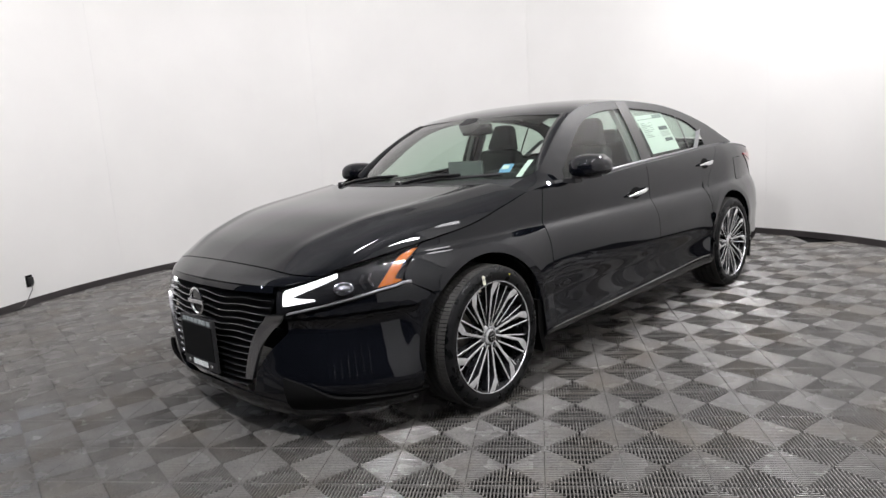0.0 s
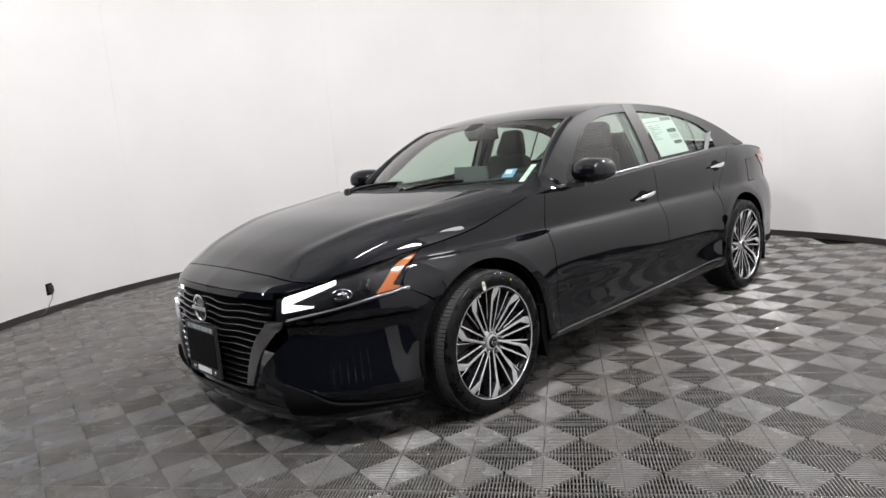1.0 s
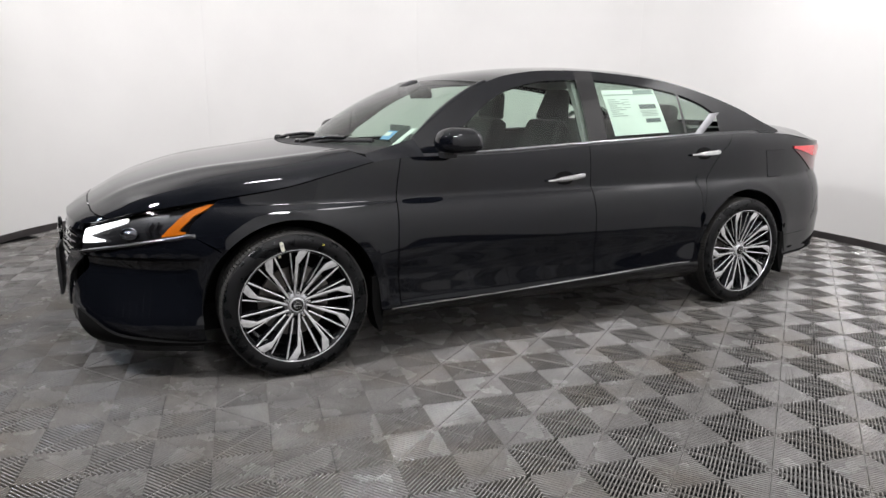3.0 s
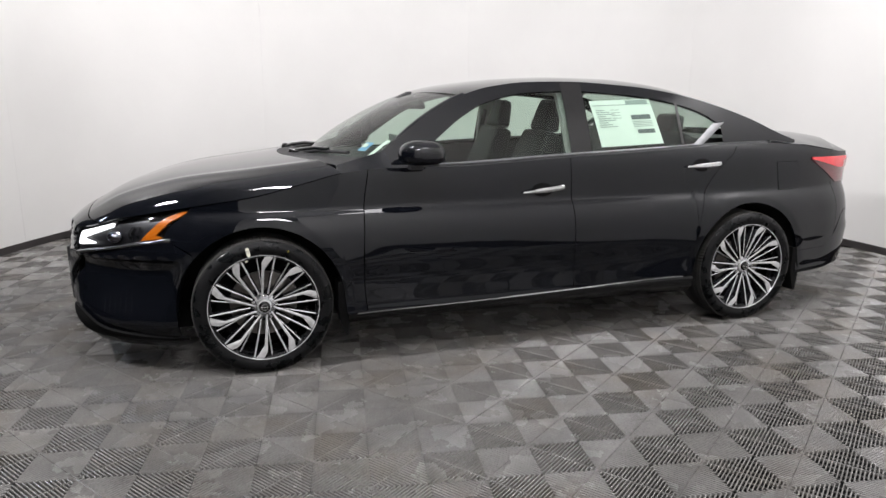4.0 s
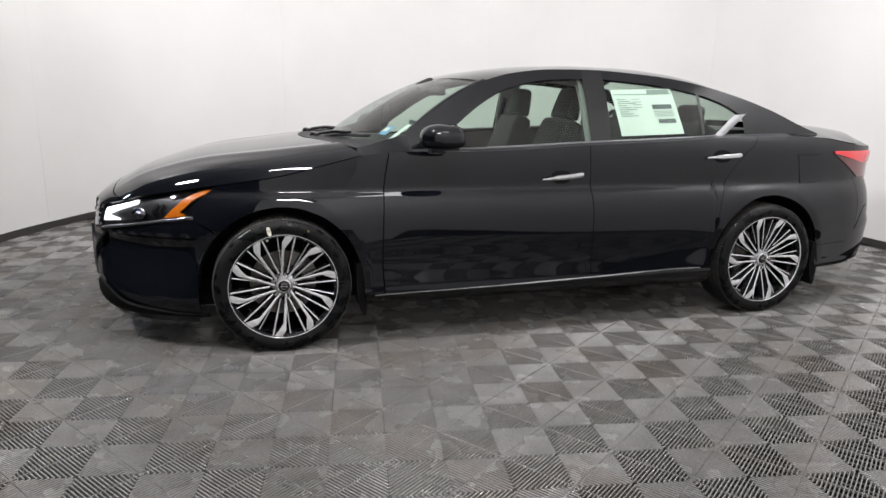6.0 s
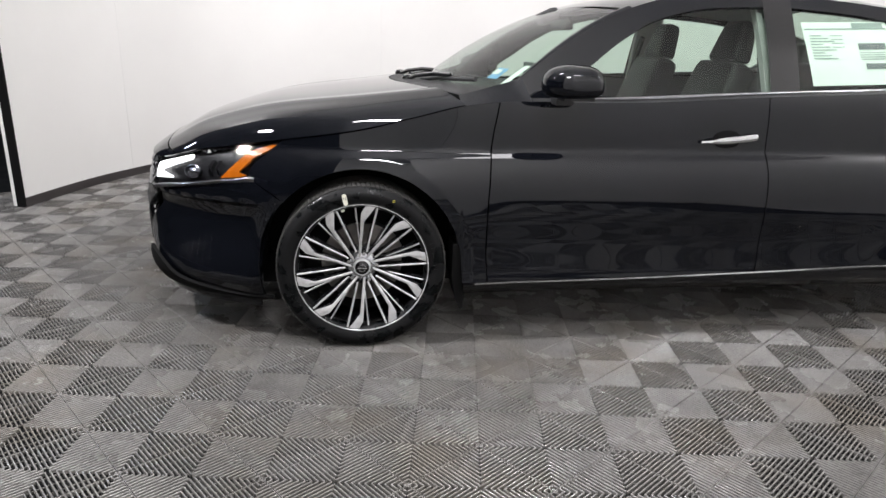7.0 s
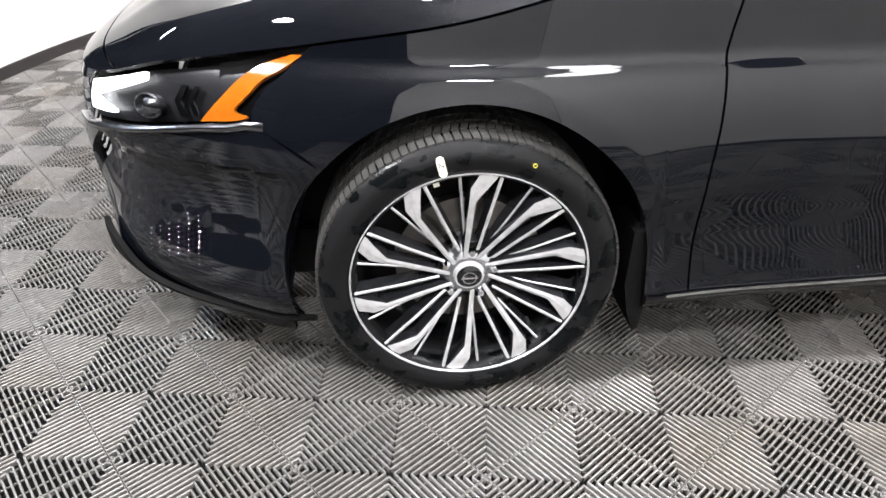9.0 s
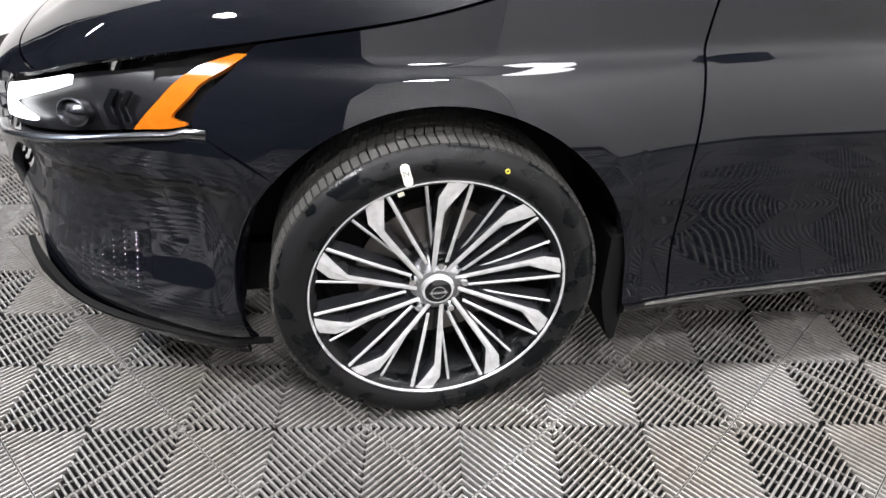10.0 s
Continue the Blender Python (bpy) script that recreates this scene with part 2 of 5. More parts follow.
def tube(points, radius, n=8, closed=False):
    """A round bar along points."""
    bm = bmesh.new()
    rings = []
    pts = [Vector(p) for p in points]
    for i, p in enumerate(pts):
        a = pts[(i - 1) % len(pts)] if closed else pts[max(i - 1, 0)]
        b = pts[(i + 1) % len(pts)] if closed else pts[min(i + 1, len(pts) - 1)]
        q = (b - a).to_track_quat("Z", "Y")
        rings.append([bm.verts.new(p + q @ Vector((radius * math.cos(2 * math.pi * k / n), radius * math.sin(2 * math.pi * k / n), 0))) for k in range(n)])
    for a, b in list(zip(rings, rings[1:])) + ([(rings[-1], rings[0])] if closed else []):
        for k in range(n):
            bm.faces.new((a[k], a[(k + 1) % n], b[(k + 1) % n], b[k]))
    if not closed:
        bm.faces.new(rings[0][::-1]), bm.faces.new(rings[-1])
    return bm


def text_object(name, words, m, size, mat, parent):
    """Raised letters, turned into a mesh."""
    cu = bpy.data.curves.new(name, "FONT")
    cu.body, cu.size, cu.extrude, cu.align_x, cu.align_y = words, size, 0.0006, "CENTER", "CENTER"
    tmp = bpy.data.objects.new(name, cu)
    me = bpy.data.meshes.new_from_object(tmp)
    me.transform(m)
    me.materials.append(mat)
    ob = new(name, me)
    ob.parent = parent
    return ob


# ---- unseen flat lamps over the booth's open side and its ends: the first follows a highlight on the door, the rest are added to brighten floor, walls and ceiling ----
LAMPS = (
    ((1.32, -2.36, 3.82), (1.3, -1.6, 0.0), 0.66, 0.44, 11),
    ((-2.75, -1.3, 3.70), (-1.7, -1.1, 0.0), 0.46, 0.26, 180),
    ((0.10, -3.70, 4.30), (1.2, 4.0, 3.7), 0.90, 0.40, 128),
    ((4.15, -1.25, 3.80), (3.4, -0.5, 0.4), 0.60, 0.30, 112),
    ((-1.90, 0.9, 3.20), (-0.3, 3.0, 4.5), 0.90, 0.40, 104),
    # Added to brighten the entry wall that the paint mirrors.
    ((-0.50, -1.2, 4.50), (0.6, -4.6, 3.3), 0.90, 0.40, 190),
)
for eye, target, w, d, watts in LAMPS:
    area_lamp("unseen_booth_lamp", eye, target, w, d, watts, (1.0, 0.985, 1.015))
# an unseen cool fill, added to brighten the hall beyond the booth's end
area_lamp("hall_fill", (-6.0, 3.0, 4.5), (-6.0, 3.6, 0.0), 1.2, 0.3, 130, (0.72, 0.82, 1.0))


# ---- the saloon car's surfaces: x back, y to its right, z up; front axle at x = 0 ----
def spline(knots):
    """A smooth curve through (t, value) knots, without overshoot."""
    t = np.array([k[0] for k in knots], float)
    v = np.array([k[1] for k in knots], float)
    h, d = np.diff(t), np.diff(v) / np.diff(t)
    m = np.zeros(len(t))
    m[0], m[-1] = d[0], d[-1]
    for i in range(1, len(t) - 1):
        if d[i - 1] * d[i] > 0:
            w1, w2 = 2 * h[i] + h[i - 1], h[i] + 2 * h[i - 1]
            m[i] = (w1 + w2) / (w1 / d[i - 1] + w2 / d[i])

    def at(x):
        x = min(max(x, t[0]), t[-1])
        i = min(max(int(np.searchsorted(t, x)) - 1, 0), len(h) - 1)
        s = (x - t[i]) / h[i]
        return float((2 * s**3 - 3 * s * s + 1) * v[i] + (s**3 - 2 * s * s + s) * h[i] * m[i] + (3 * s * s - 2 * s**3) * v[i + 1] + (s**3 - s * s) * h[i] * m[i + 1])

    return at


def mixed(a, b, t):
    return a + (b - a) * t


def ease(t):
    t = min(max(t, 0.0), 1.0)
    return t * t * (3 - 2 * t)


# Plan outline of one side, from the nose's middle to the tail's middle, by its own length u.
PLAN = [(-0.955, 0), (-0.948, 0.2), (-0.915, 0.4), (-0.835, 0.555), (-0.70, 0.685), (-0.50, 0.790), (-0.28, 0.856), (0.0, 0.897), (0.4, 0.9065), (1.4, 0.9090), (2.4, 0.911),
        (2.85, 0.9115), (3.15, 0.895), (3.4, 0.862), (3.63, 0.805), (3.81, 0.70), (3.90, 0.47), (3.925, 0.22), (3.935, 0)]
plan_u = [0.0]
for a, b in zip(PLAN, PLAN[1:]):
    plan_u.append(plan_u[-1] + math.dist(a, b))
plan_x = spline(list(zip(plan_u, [p[0] for p in PLAN])))
plan_y = spline(list(zip(plan_u, [p[1] for p in PLAN])))
U_END = plan_u[-1]
fine_u = np.linspace(0, U_END, 3000)
fine_x = np.array([plan_x(u) for u in fine_u])
fine_y = np.array([plan_y(u) for u in fine_u])


def u_at(x):
    """Where along the outline the side stands at x."""
    return float(np.interp(x, fine_x, fine_u))


def u_front(y):
    """Where along the outline the nose stands at y from the middle."""
    return float(np.interp(y, fine_y[:1200], fine_u[:1200]))


FRONT = spline([(0.10, -0.16), (0.16, -0.075), (0.20, -0.035), (0.26, -0.012), (0.34, 0.0), (0.52, 0.0), (0.62, -0.010), (0.68, -0.032), (0.74, -0.075), (0.80, -0.14), (0.86, -0.20)])
SIDE = spline([(0.10, -0.11), (0.16, -0.055), (0.22, -0.018), (0.265, -0.004), (0.30, -0.008), (0.42, -0.013), (0.54, -0.0045), (0.60, -0.0045), (0.64, -0.0075), (0.68, -0.0150), (0.72, -0.0285), (0.755, -0.0465), (0.784, -0.0675), (0.792, -0.0695), (0.835, -0.0715), (0.86, -0.0725), (0.92, -0.077), (0.98, -0.087), (1.03, -0.105), (1.10, -0.15)])
REAR = spline([(0.10, -0.30), (0.22, -0.16), (0.30, -0.06), (0.38, -0.012), (0.50, 0.0), (0.56, -0.03), (0.70, -0.05), (0.85, -0.055), (0.97, -0.04), (1.03, -0.06), (1.10, -0.14)])
FLARE = spline([(0.10, 0.0), (0.17, 0.020), (0.26, 0.020), (0.40, -0.010), (0.53, -0.036), (0.55, -0.034), (0.572, 0.0), (1.2, 0.0)])
WHEEL_X, WHEEL_R, ARCH_R, HUB_Z = (0.0, 2.825), 0.334, 0.390, 0.328


def shell(u, z):
    """The lower body's skin on its left side at length u and height z."""
    x, y = plan_x(u), plan_y(u)
    e = 0.01
    dx, dy = plan_x(min(u + e, U_END)) - plan_x(max(u - e, 0)), plan_y(min(u + e, U_END)) - plan_y(max(u - e, 0))
    n = math.hypot(dx, dy) or 1
    nx, ny = -dy / n, dx / n
    f, r = max(-nx, 0) ** 2, max(nx, 0) ** 2
    off = f * FRONT(z) + r * REAR(z) + (1 - f - r) * SIDE(z)
    for wx in WHEEL_X:
        d = math.hypot(x - wx, z - HUB_Z)
        off += 0.014 * min(max(1 - (d - 0.434) / 0.26, 0), 1) ** 2.3
    # the bumper's corners fall back under the lamp and flare out again towards the floor
    off += ease((u - 0.42) / 0.16) * ease((1.17 - u) / 0.14) * FLARE(z)
    return Vector((x + nx * off, -(y + ny * off), z))


# Height of the lower body's upper edge: bonnet edge, scuttle, waistline, boot edge.
TOP = spline([(0, 0.712), (u_front(0.3), 0.708), (u_front(0.5), 0.704), (0.62, 0.715), (u_at(-0.72), 0.737), (0.79, 0.750), (u_at(-0.5), 0.780), (u_at(-0.28), 0.814), (u_at(0.0), 0.857), (u_at(0.2), 0.905),
              (u_at(0.45), 0.962), (u_at(0.62), 0.975), (u_at(0.94), 0.975), (u_at(1.66), 1.008), (u_at(2.2), 1.032), (u_at(2.6), 1.052), (u_at(3.0), 1.060), (u_at(3.3), 1.045), (u_at(3.55), 1.012),
              (u_at(3.75), 0.995), (U_END, 0.99)])
SILL = spline([(-1.0, 0.265), (0.45, 0.265), (1.0, 0.272), (1.66, 0.290), (2.36, 0.310), (4, 0.31)])


def low_edge(u):
    x = plan_x(u)
    for wx in WHEEL_X:
        if abs(x - wx) < ARCH_R:
            return HUB_Z + math.sqrt(ARCH_R**2 - (x - wx) ** 2)
    return 0.21


def panel(x0s, x1s, low, high, p, q):
    """A point of a panel between two cut lines, each given as its x at the bottom ... top."""
    u = mixed(u_at(x0s(q)), u_at(x1s(q)), p)
    return shell(u, mixed(low(u), high(u), q))


# Upper body.
WAIST = spline([(0.40, 0.73), (0.62, 0.765), (1.0, 0.775), (1.7, 0.778), (2.4, 0.770), (2.8, 0.755), (3.2, 0.735), (3.5, 0.70)])


def cabin(x, z):
    """The side of the cabin, glass and posts in one skin."""
    d = z - 1.02
    return Vector((x, -(WAIST(x) - 0.36 * d - 0.30 * d * abs(d)), z))


RAIL = spline([(0.55, 1.00), (0.613, 1.048), (0.70, 1.112), (0.80, 1.180), (0.93, 1.258), (1.06, 1.322), (1.25, 1.378), (1.49, 1.406), (1.73, 1.411), (2.09, 1.392), (2.30, 1.370), (2.48, 1.338), (2.73, 1.275), (2.95, 1.202), (3.15, 1.117), (3.3, 1.064)])
ROOF = spline([(0.9, 1.322), (1.0, 1.362), (1.2, 1.405), (1.5, 1.438), (1.8, 1.450), (2.1, 1.447), (2.3, 1.434), (2.5, 1.405), (2.9, 1.275), (3.2, 1.142)])


def waist_z(x):
    return TOP(u_at(x)) + 0.012


# ---- the photo booth ----
WALL_LINE = [(-2.30, 1.45), (-1.98, 2.45), (-1.20, 3.70), (0.20, 4.50), (1.80, 4.72), (3.40, 4.22), (4.70, 2.95), (5.22, 1.25), (5.26, -0.15), (4.85, -1.40), (3.90, -2.45), (2.40, -3.15), (0.760, -3.625)]
wall_u = [0.0]
for a, b in zip(WALL_LINE, WALL_LINE[1:]):
    wall_u.append(wall_u[-1] + math.dist(a, b))


def catmull(points, lengths, s):
    i = max(j for j in range(len(lengths) - 1) if lengths[j] <= s or j == 0)
    t = (s - lengths[i]) / (lengths[i + 1] - lengths[i])
    p = [Vector(points[min(max(i + k, 0), len(points) - 1)]) for k in (-1, 0, 1, 2)]
    return 0.5 * (2 * p[1] + (p[2] - p[0]) * t + (2 * p[0] - 5 * p[1] + 4 * p[2] - p[3]) * t * t + (3 * p[1] - p[0] - 3 * p[2] + p[3]) * t**3)


def wall_point(s, inset=0.0):
    a, b = catmull(WALL_LINE, wall_u, max(s - 0.02, 0)), catmull(WALL_LINE, wall_u, min(s + 0.02, wall_u[-1]))
    p, d = catmull(WALL_LINE, wall_u, s), (b - a).normalized()
    return p + Vector((d.y, -d.x)) * inset


WALL_H = 6.2


def strip_along(s0, s1, z0, z1, inset, thick, n):
    """A curved slab that follows the wall."""
    bm = bmesh.new()
    rows = []
    for k in range(n + 1):
        s = mixed(s0, s1, k / n)
        i, o = wall_point(s, inset), wall_point(s, inset - thick)
        rows.append([bm.verts.new((*i, z0)), bm.verts.new((*i, z1)), bm.verts.new((*o, z1)), bm.verts.new((*o, z0))])
    for a, b in zip(rows, rows[1:]):
        for k in range(4):
            bm.faces.new((a[k], b[k], b[(k + 1) % 4], a[(k + 1) % 4]))
    bm.faces.new(rows[0]), bm.faces.new(rows[-1][::-1])
    bmesh.ops.recalc_face_normals(bm, faces=bm.faces)
    return bm


wall = thing("wall_booth", "curved white laminate photo booth wall of joined panels", "wall", kind="structure")
joints = [0.0, 1.22, 4.25, 6.92, 9.75, 12.62, 15.4, wall_u[-1]]
for s0, s1 in zip(joints, joints[1:]):
    part("panel", strip_along(s0 + 0.0006, s1 - 0.0006, 0.06, WALL_H, 0.0, 0.03, 20), WHITE_WALL, wall)
part("backing", strip_along(0.01, wall_u[-1] - 0.01, 0.0, WALL_H - 0.01, -0.031, 0.06, 90), WHITE_WALL, wall)
base = mesh_object("baseboard", strip_along(0, wall_u[-1], 0.0, 0.062, 0.012, 0.03, 110), BASE_DARK, smooth=False)
tagged(base, "dark rubber baseboard along the curved wall", "baseboard", kind="structure")

ENTRY_LINE = [(2.6, -4.30), (1.6, -4.55), (0.9, -4.72), (0.2, -4.85), (-0.4, -4.88), (-1.0, -4.86), (-1.45, -4.80)]
entry = bmesh.new()
rows = []
for k in range(41):
    t = k / 40 * (len(ENTRY_LINE) - 1)
    q = catmull(ENTRY_LINE, list(range(len(ENTRY_LINE))), min(t, len(ENTRY_LINE) - 1.0001))
    q2 = catmull(ENTRY_LINE, list(range(len(ENTRY_LINE))), min(t + 0.01, len(ENTRY_LINE) - 1.0))
    n = Vector(((q2 - q).y, -(q2 - q).x)).normalized() * -0.06
    rows.append([entry.verts.new((*q, 0)), entry.verts.new((*q, WALL_H)), entry.verts.new((*(q + n), WALL_H)), entry.verts.new((*(q + n), 0))])
for a, b in zip(rows, rows[1:]):
    for k in range(4):
        entry.faces.new((a[k], b[k], b[(k + 1) % 4], a[(k + 1) % 4]))
bmesh.ops.recalc_face_normals(entry, faces=entry.faces)
tagged(mesh_object("wall_entry", entry, WHITE_WALL), "plain white wall beside the way in", "wall", kind="structure")

# Black posts that end the wall at its two openings.
for end, s in (("door_post", 0.0), ("door_post", wall_u[-1])):
    p = wall_point(s)
    d = (wall_point(min(s + 0.1, wall_u[-1])) - wall_point(max(s - 0.1, 0))).normalized()
    m = Matrix.Translation((*p, 0)) @ Matrix.Rotation(math.atan2(d.y, d.x), 4, "Z")
    ob = mesh_object(end, box((-0.012 if s == 0 else -0.16, -0.012 if s == 0 else 0.003, 0), (0.006 if s == 0 else 0.004, 0.05 if s == 0 else 0.11, WALL_H), m), VOID_BLACK, smooth=False, bevel=0.004)
    tagged(ob, "matt black post at the end of the white wall", "post", kind="structure")

# Black socket low on the wall with a thin cable to the floor.
o = wall_point(3.19, 0.0)
od = (wall_point(3.25) - wall_point(3.13)).normalized()
om = Matrix.Translation((*o, 0.225)) @ Matrix.Rotation(math.atan2(od.y, od.x), 4, "Z")
socket = thing("wall_socket", "black wall socket with a plug and thin cable", "socket")
part("socket_plate", box((-0.035, -0.012, -0.055), (0.035, 0.002, 0.055), om), GLOSS_BLACK, socket, smooth=False, bevel=0.004)
part("plug", box((-0.022, -0.040, -0.03), (0.022, -0.010, 0.035), om), MATT_BLACK, socket, smooth=False, bevel=0.006)
part("cable", tube([om @ Vector(v) for v in ((0, -0.03, -0.03), (-0.01, -0.035, -0.08), (-0.05, -0.02, -0.15), (-0.10, -0.012, -0.20), (-0.16, -0.014, -0.222))], 0.004, 6), TILE_GREY, socket, "thin grey cable")

# The dark hall round the booth.
FLOOR_Z = -0.0135
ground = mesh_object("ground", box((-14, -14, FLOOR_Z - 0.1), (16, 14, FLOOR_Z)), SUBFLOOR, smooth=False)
tagged(ground, "concrete ground under tiles and hall, near black as the shade between ribs", "ground", kind="structure")
for name, lo, hi in (("wall_north", (-14, 14, -0.1), (16, 14.2, 6.3)), ("wall_south", (-14, -14.2, -0.1), (16, -14, 6.3)), ("wall_west", (-14.2, -14, -0.1), (-14, 14, 6.3)), ("wall_east", (16, -14, -0.1), (16.2, 14, 6.3))):
    tagged(mesh_object(name, box(lo, hi), HALL_DARK, smooth=False), "dark painted hall wall", "wall", kind="structure")
tagged(mesh_object("ceiling", box((-14, -14, 6.3), (16, 14, 6.5)), CEILING_DARK, smooth=False), "plain grey hall ceiling", "ceiling", kind="structure")


# ---- a dark blue saloon parked in the dim hall beyond the wall's end ----
far_car = thing("parked_car", "dark blue car parked in the dim hall", "car", at=(-5.9, 4.9, FLOOR_Z), turn=64)
side_line = ((-2.2, 0.32), (-2.28, 0.62), (-2.1, 0.82), (-1.1, 0.98), (1.5, 1.02), (2.15, 0.96), (2.25, 0.55), (2.15, 0.30))
cabin_line = ((-1.05, 0.98), (-0.35, 1.42), (0.65, 1.44), (1.5, 1.02))


def prism(outline, half_low, half_high):
    bm = bmesh.new()
    top = max(z for x, z in outline)
    low = min(z for x, z in outline)
    sides = []
    for s in (-1, 1):
        sides.append([bm.verts.new((x, s * mixed(half_low, half_high, (z - low) / (top - low)), z)) for x, z in outline])
    a, b = sides
    bm.faces.new(a), bm.faces.new(b[::-1])
    for k in range(len(outline)):
        bm.faces.new((a[k], b[k], b[(k + 1) % len(outline)], a[(k + 1) % len(outline)]))
    bmesh.ops.recalc_face_normals(bm, faces=bm.faces)
    return bm


part("body", prism(side_line, 0.90, 0.84), FAR_PAINT, far_car, bevel=0.05)
part("cabin", prism(cabin_line, 0.80, 0.60), GLOSS_BLACK, far_car, "dark glazed cabin", bevel=0.03)
for x in (-1.4, 1.4):
    for y in (-0.80, 0.80):
        part("wheel", lathe([(0.06, -0.11), (0.20, -0.10), (0.24, -0.11), (0.33, -0.09), (0.33, 0.09), (0.24, 0.11), (0.06, 0.11)], 32, "y", (x, y, 0.33)), RUBBER, far_car, "black tyre")

# ---- ribbed floor tiles ----
TILE_TURN, STAR = radians(-9.0 + 45), Vector((0.239, -0.991, 0))
TILE = 0.2045 * math.sqrt(2)
RIBS, RIB_W, RIB_H = 22, 0.0056, 0.0130


# ---- the saloon car ----
car = thing("car", "glossy black four-door saloon car with lit headlamps", "car")
body = part("underbody", box((-0.42, -0.60, 0.17), (3.35, 0.60, 0.30)), VOID_BLACK, car)
MIRROR = Matrix.Diagonal((1, -1, 1, 1))


def both(name, make, mat, label="", thick=0.0, nu=20, nv=10, parent=None, flip=False, smooth=True):
    """The same panel on the car's left and right side."""
    made = []
    for side in (0, 1):
        bm = grid_patch(make, nu, nv, thick, flip)
        if side:
            bmesh.ops.transform(bm, matrix=MIRROR, verts=bm.verts)
            bmesh.ops.reverse_faces(bm, faces=bm.faces)
        made.append(part(name, bm, mat, parent or car, label, smooth))
    return made


def cut(*xs):
    return spline([(k / (len(xs) - 1), x) for k, x in enumerate(xs)])


GAP = 0.0022
LAMP_LOW = spline([(0.44, 0.570), (0.483, 0.578), (0.60, 0.600), (0.773, 0.628), (0.942, 0.656), (1.055, 0.674), (1.075, 0.712), (1.13, 0.762), (1.22, 0.831), (1.4, 0.87)])
U_TIP = 1.215
GRILLE_SIDE = spline([(0.16, 0.268), (0.235, 0.288), (0.317, 0.316), (0.45, 0.366), (0.52, 0.412), (0.58, 0.464), (0.70, 0.500)])
STRIP_W = spline([(0.16, 0.030), (0.317, 0.046), (0.45, 0.062), (0.58, 0.082), (0.7, 0.085)])
SEAM = spline([(1.063, 0.672), (1.12, 0.640), (1.172, 0.612), (1.205, 0.585)])
top_gap = lambda u: TOP(u) - GAP


def bumper_end(z):
    """Where the front bumper ends: at the wheel arch, then along the slanted seam up to the headlamp."""
    if z < 0.585:
        return u_at(-math.sqrt(max(ARCH_R**2 - max(z - HUB_Z, 0) ** 2, 0)))
    return mixed(1.205, 1.063, (z - 0.585) / 0.087)


def bumper_skin(p, q):
    z = mixed(0.165, 0.672, q)
    u = mixed(GRILLE_SIDE(min(z, 0.575)) + STRIP_W(min(z, 0.575)) + 0.002, bumper_end(z) - GAP, p)
    return shell(u, min(mixed(0.165, LAMP_LOW(min(u, 1.055)) - 0.004, q), LAMP_LOW(min(u, 1.055)) - 0.004) if u < 1.063 else min(z, SEAM(u) - GAP))


def wing_low(u):
    return SEAM(u) if u < 1.2 else low_edge(u) if plan_x(u) < ARCH_R else SILL(plan_x(u))


def fender_skin(p, q):
    """Rows below and above the shoulder line, so that they run along it."""
    z_end = mixed(0.267, 0.742, q * 2) if q < 0.5 else mixed(0.742, 0.968, q * 2 - 1)
    u = mixed(1.066, u_at(FENDER_BACK((z_end - 0.267) / 0.701)), p)
    lo, hi = wing_low(u), min(top_gap(u), LAMP_LOW(u) - GAP if u < U_TIP else 9)
    mid = min(0.742, lo + 0.85 * (hi - lo))
    return shell(u, mixed(lo, mid, q * 2) if q < 0.5 else mixed(mid, hi, q * 2 - 1))


FENDER_BACK = cut(0.497, 0.486, 0.486, 0.493, 0.505, 0.530)
DOOR_MID = cut(1.660, 1.658, 1.655, 1.652, 1.650)
DOOR_REAR = spline([(0, 2.385), (0.2, 2.43), (0.45, 2.52), (0.7, 2.64), (0.88, 2.735), (1.0, 2.765)])
sill_low = lambda u: SILL(plan_x(u))
both("bumper_side", bumper_skin, PAINT, "", 0.02, 60, 40)
both("front_wing", fender_skin, PAINT, "", 0.02, 110, 56)
both("front_door_skin", lambda p, q: panel(lambda k: FENDER_BACK(k) + GAP * 2.5, lambda k: DOOR_MID(k) - GAP, sill_low, top_gap, p, q), PAINT, "", 0.02, 40, 64)
both("rear_door_skin", lambda p, q: panel(lambda k: DOOR_MID(k) + GAP, lambda k: DOOR_REAR(k) - GAP, lambda u: max(SILL(plan_x(u)), low_edge(u) if plan_x(u) > 2.44 else 0), top_gap, p, q), PAINT, "", 0.02, 60, 64)


def quarter_skin(p, q):
    u = mixed(u_at(DOOR_REAR(q) + GAP), u_at(3.58), p)
    x = plan_x(u)
    return shell(u, mixed(max(low_edge(u), SILL(x) if x < 2.5 else 0.40 if x > 3.207 else 0), top_gap(u), q))


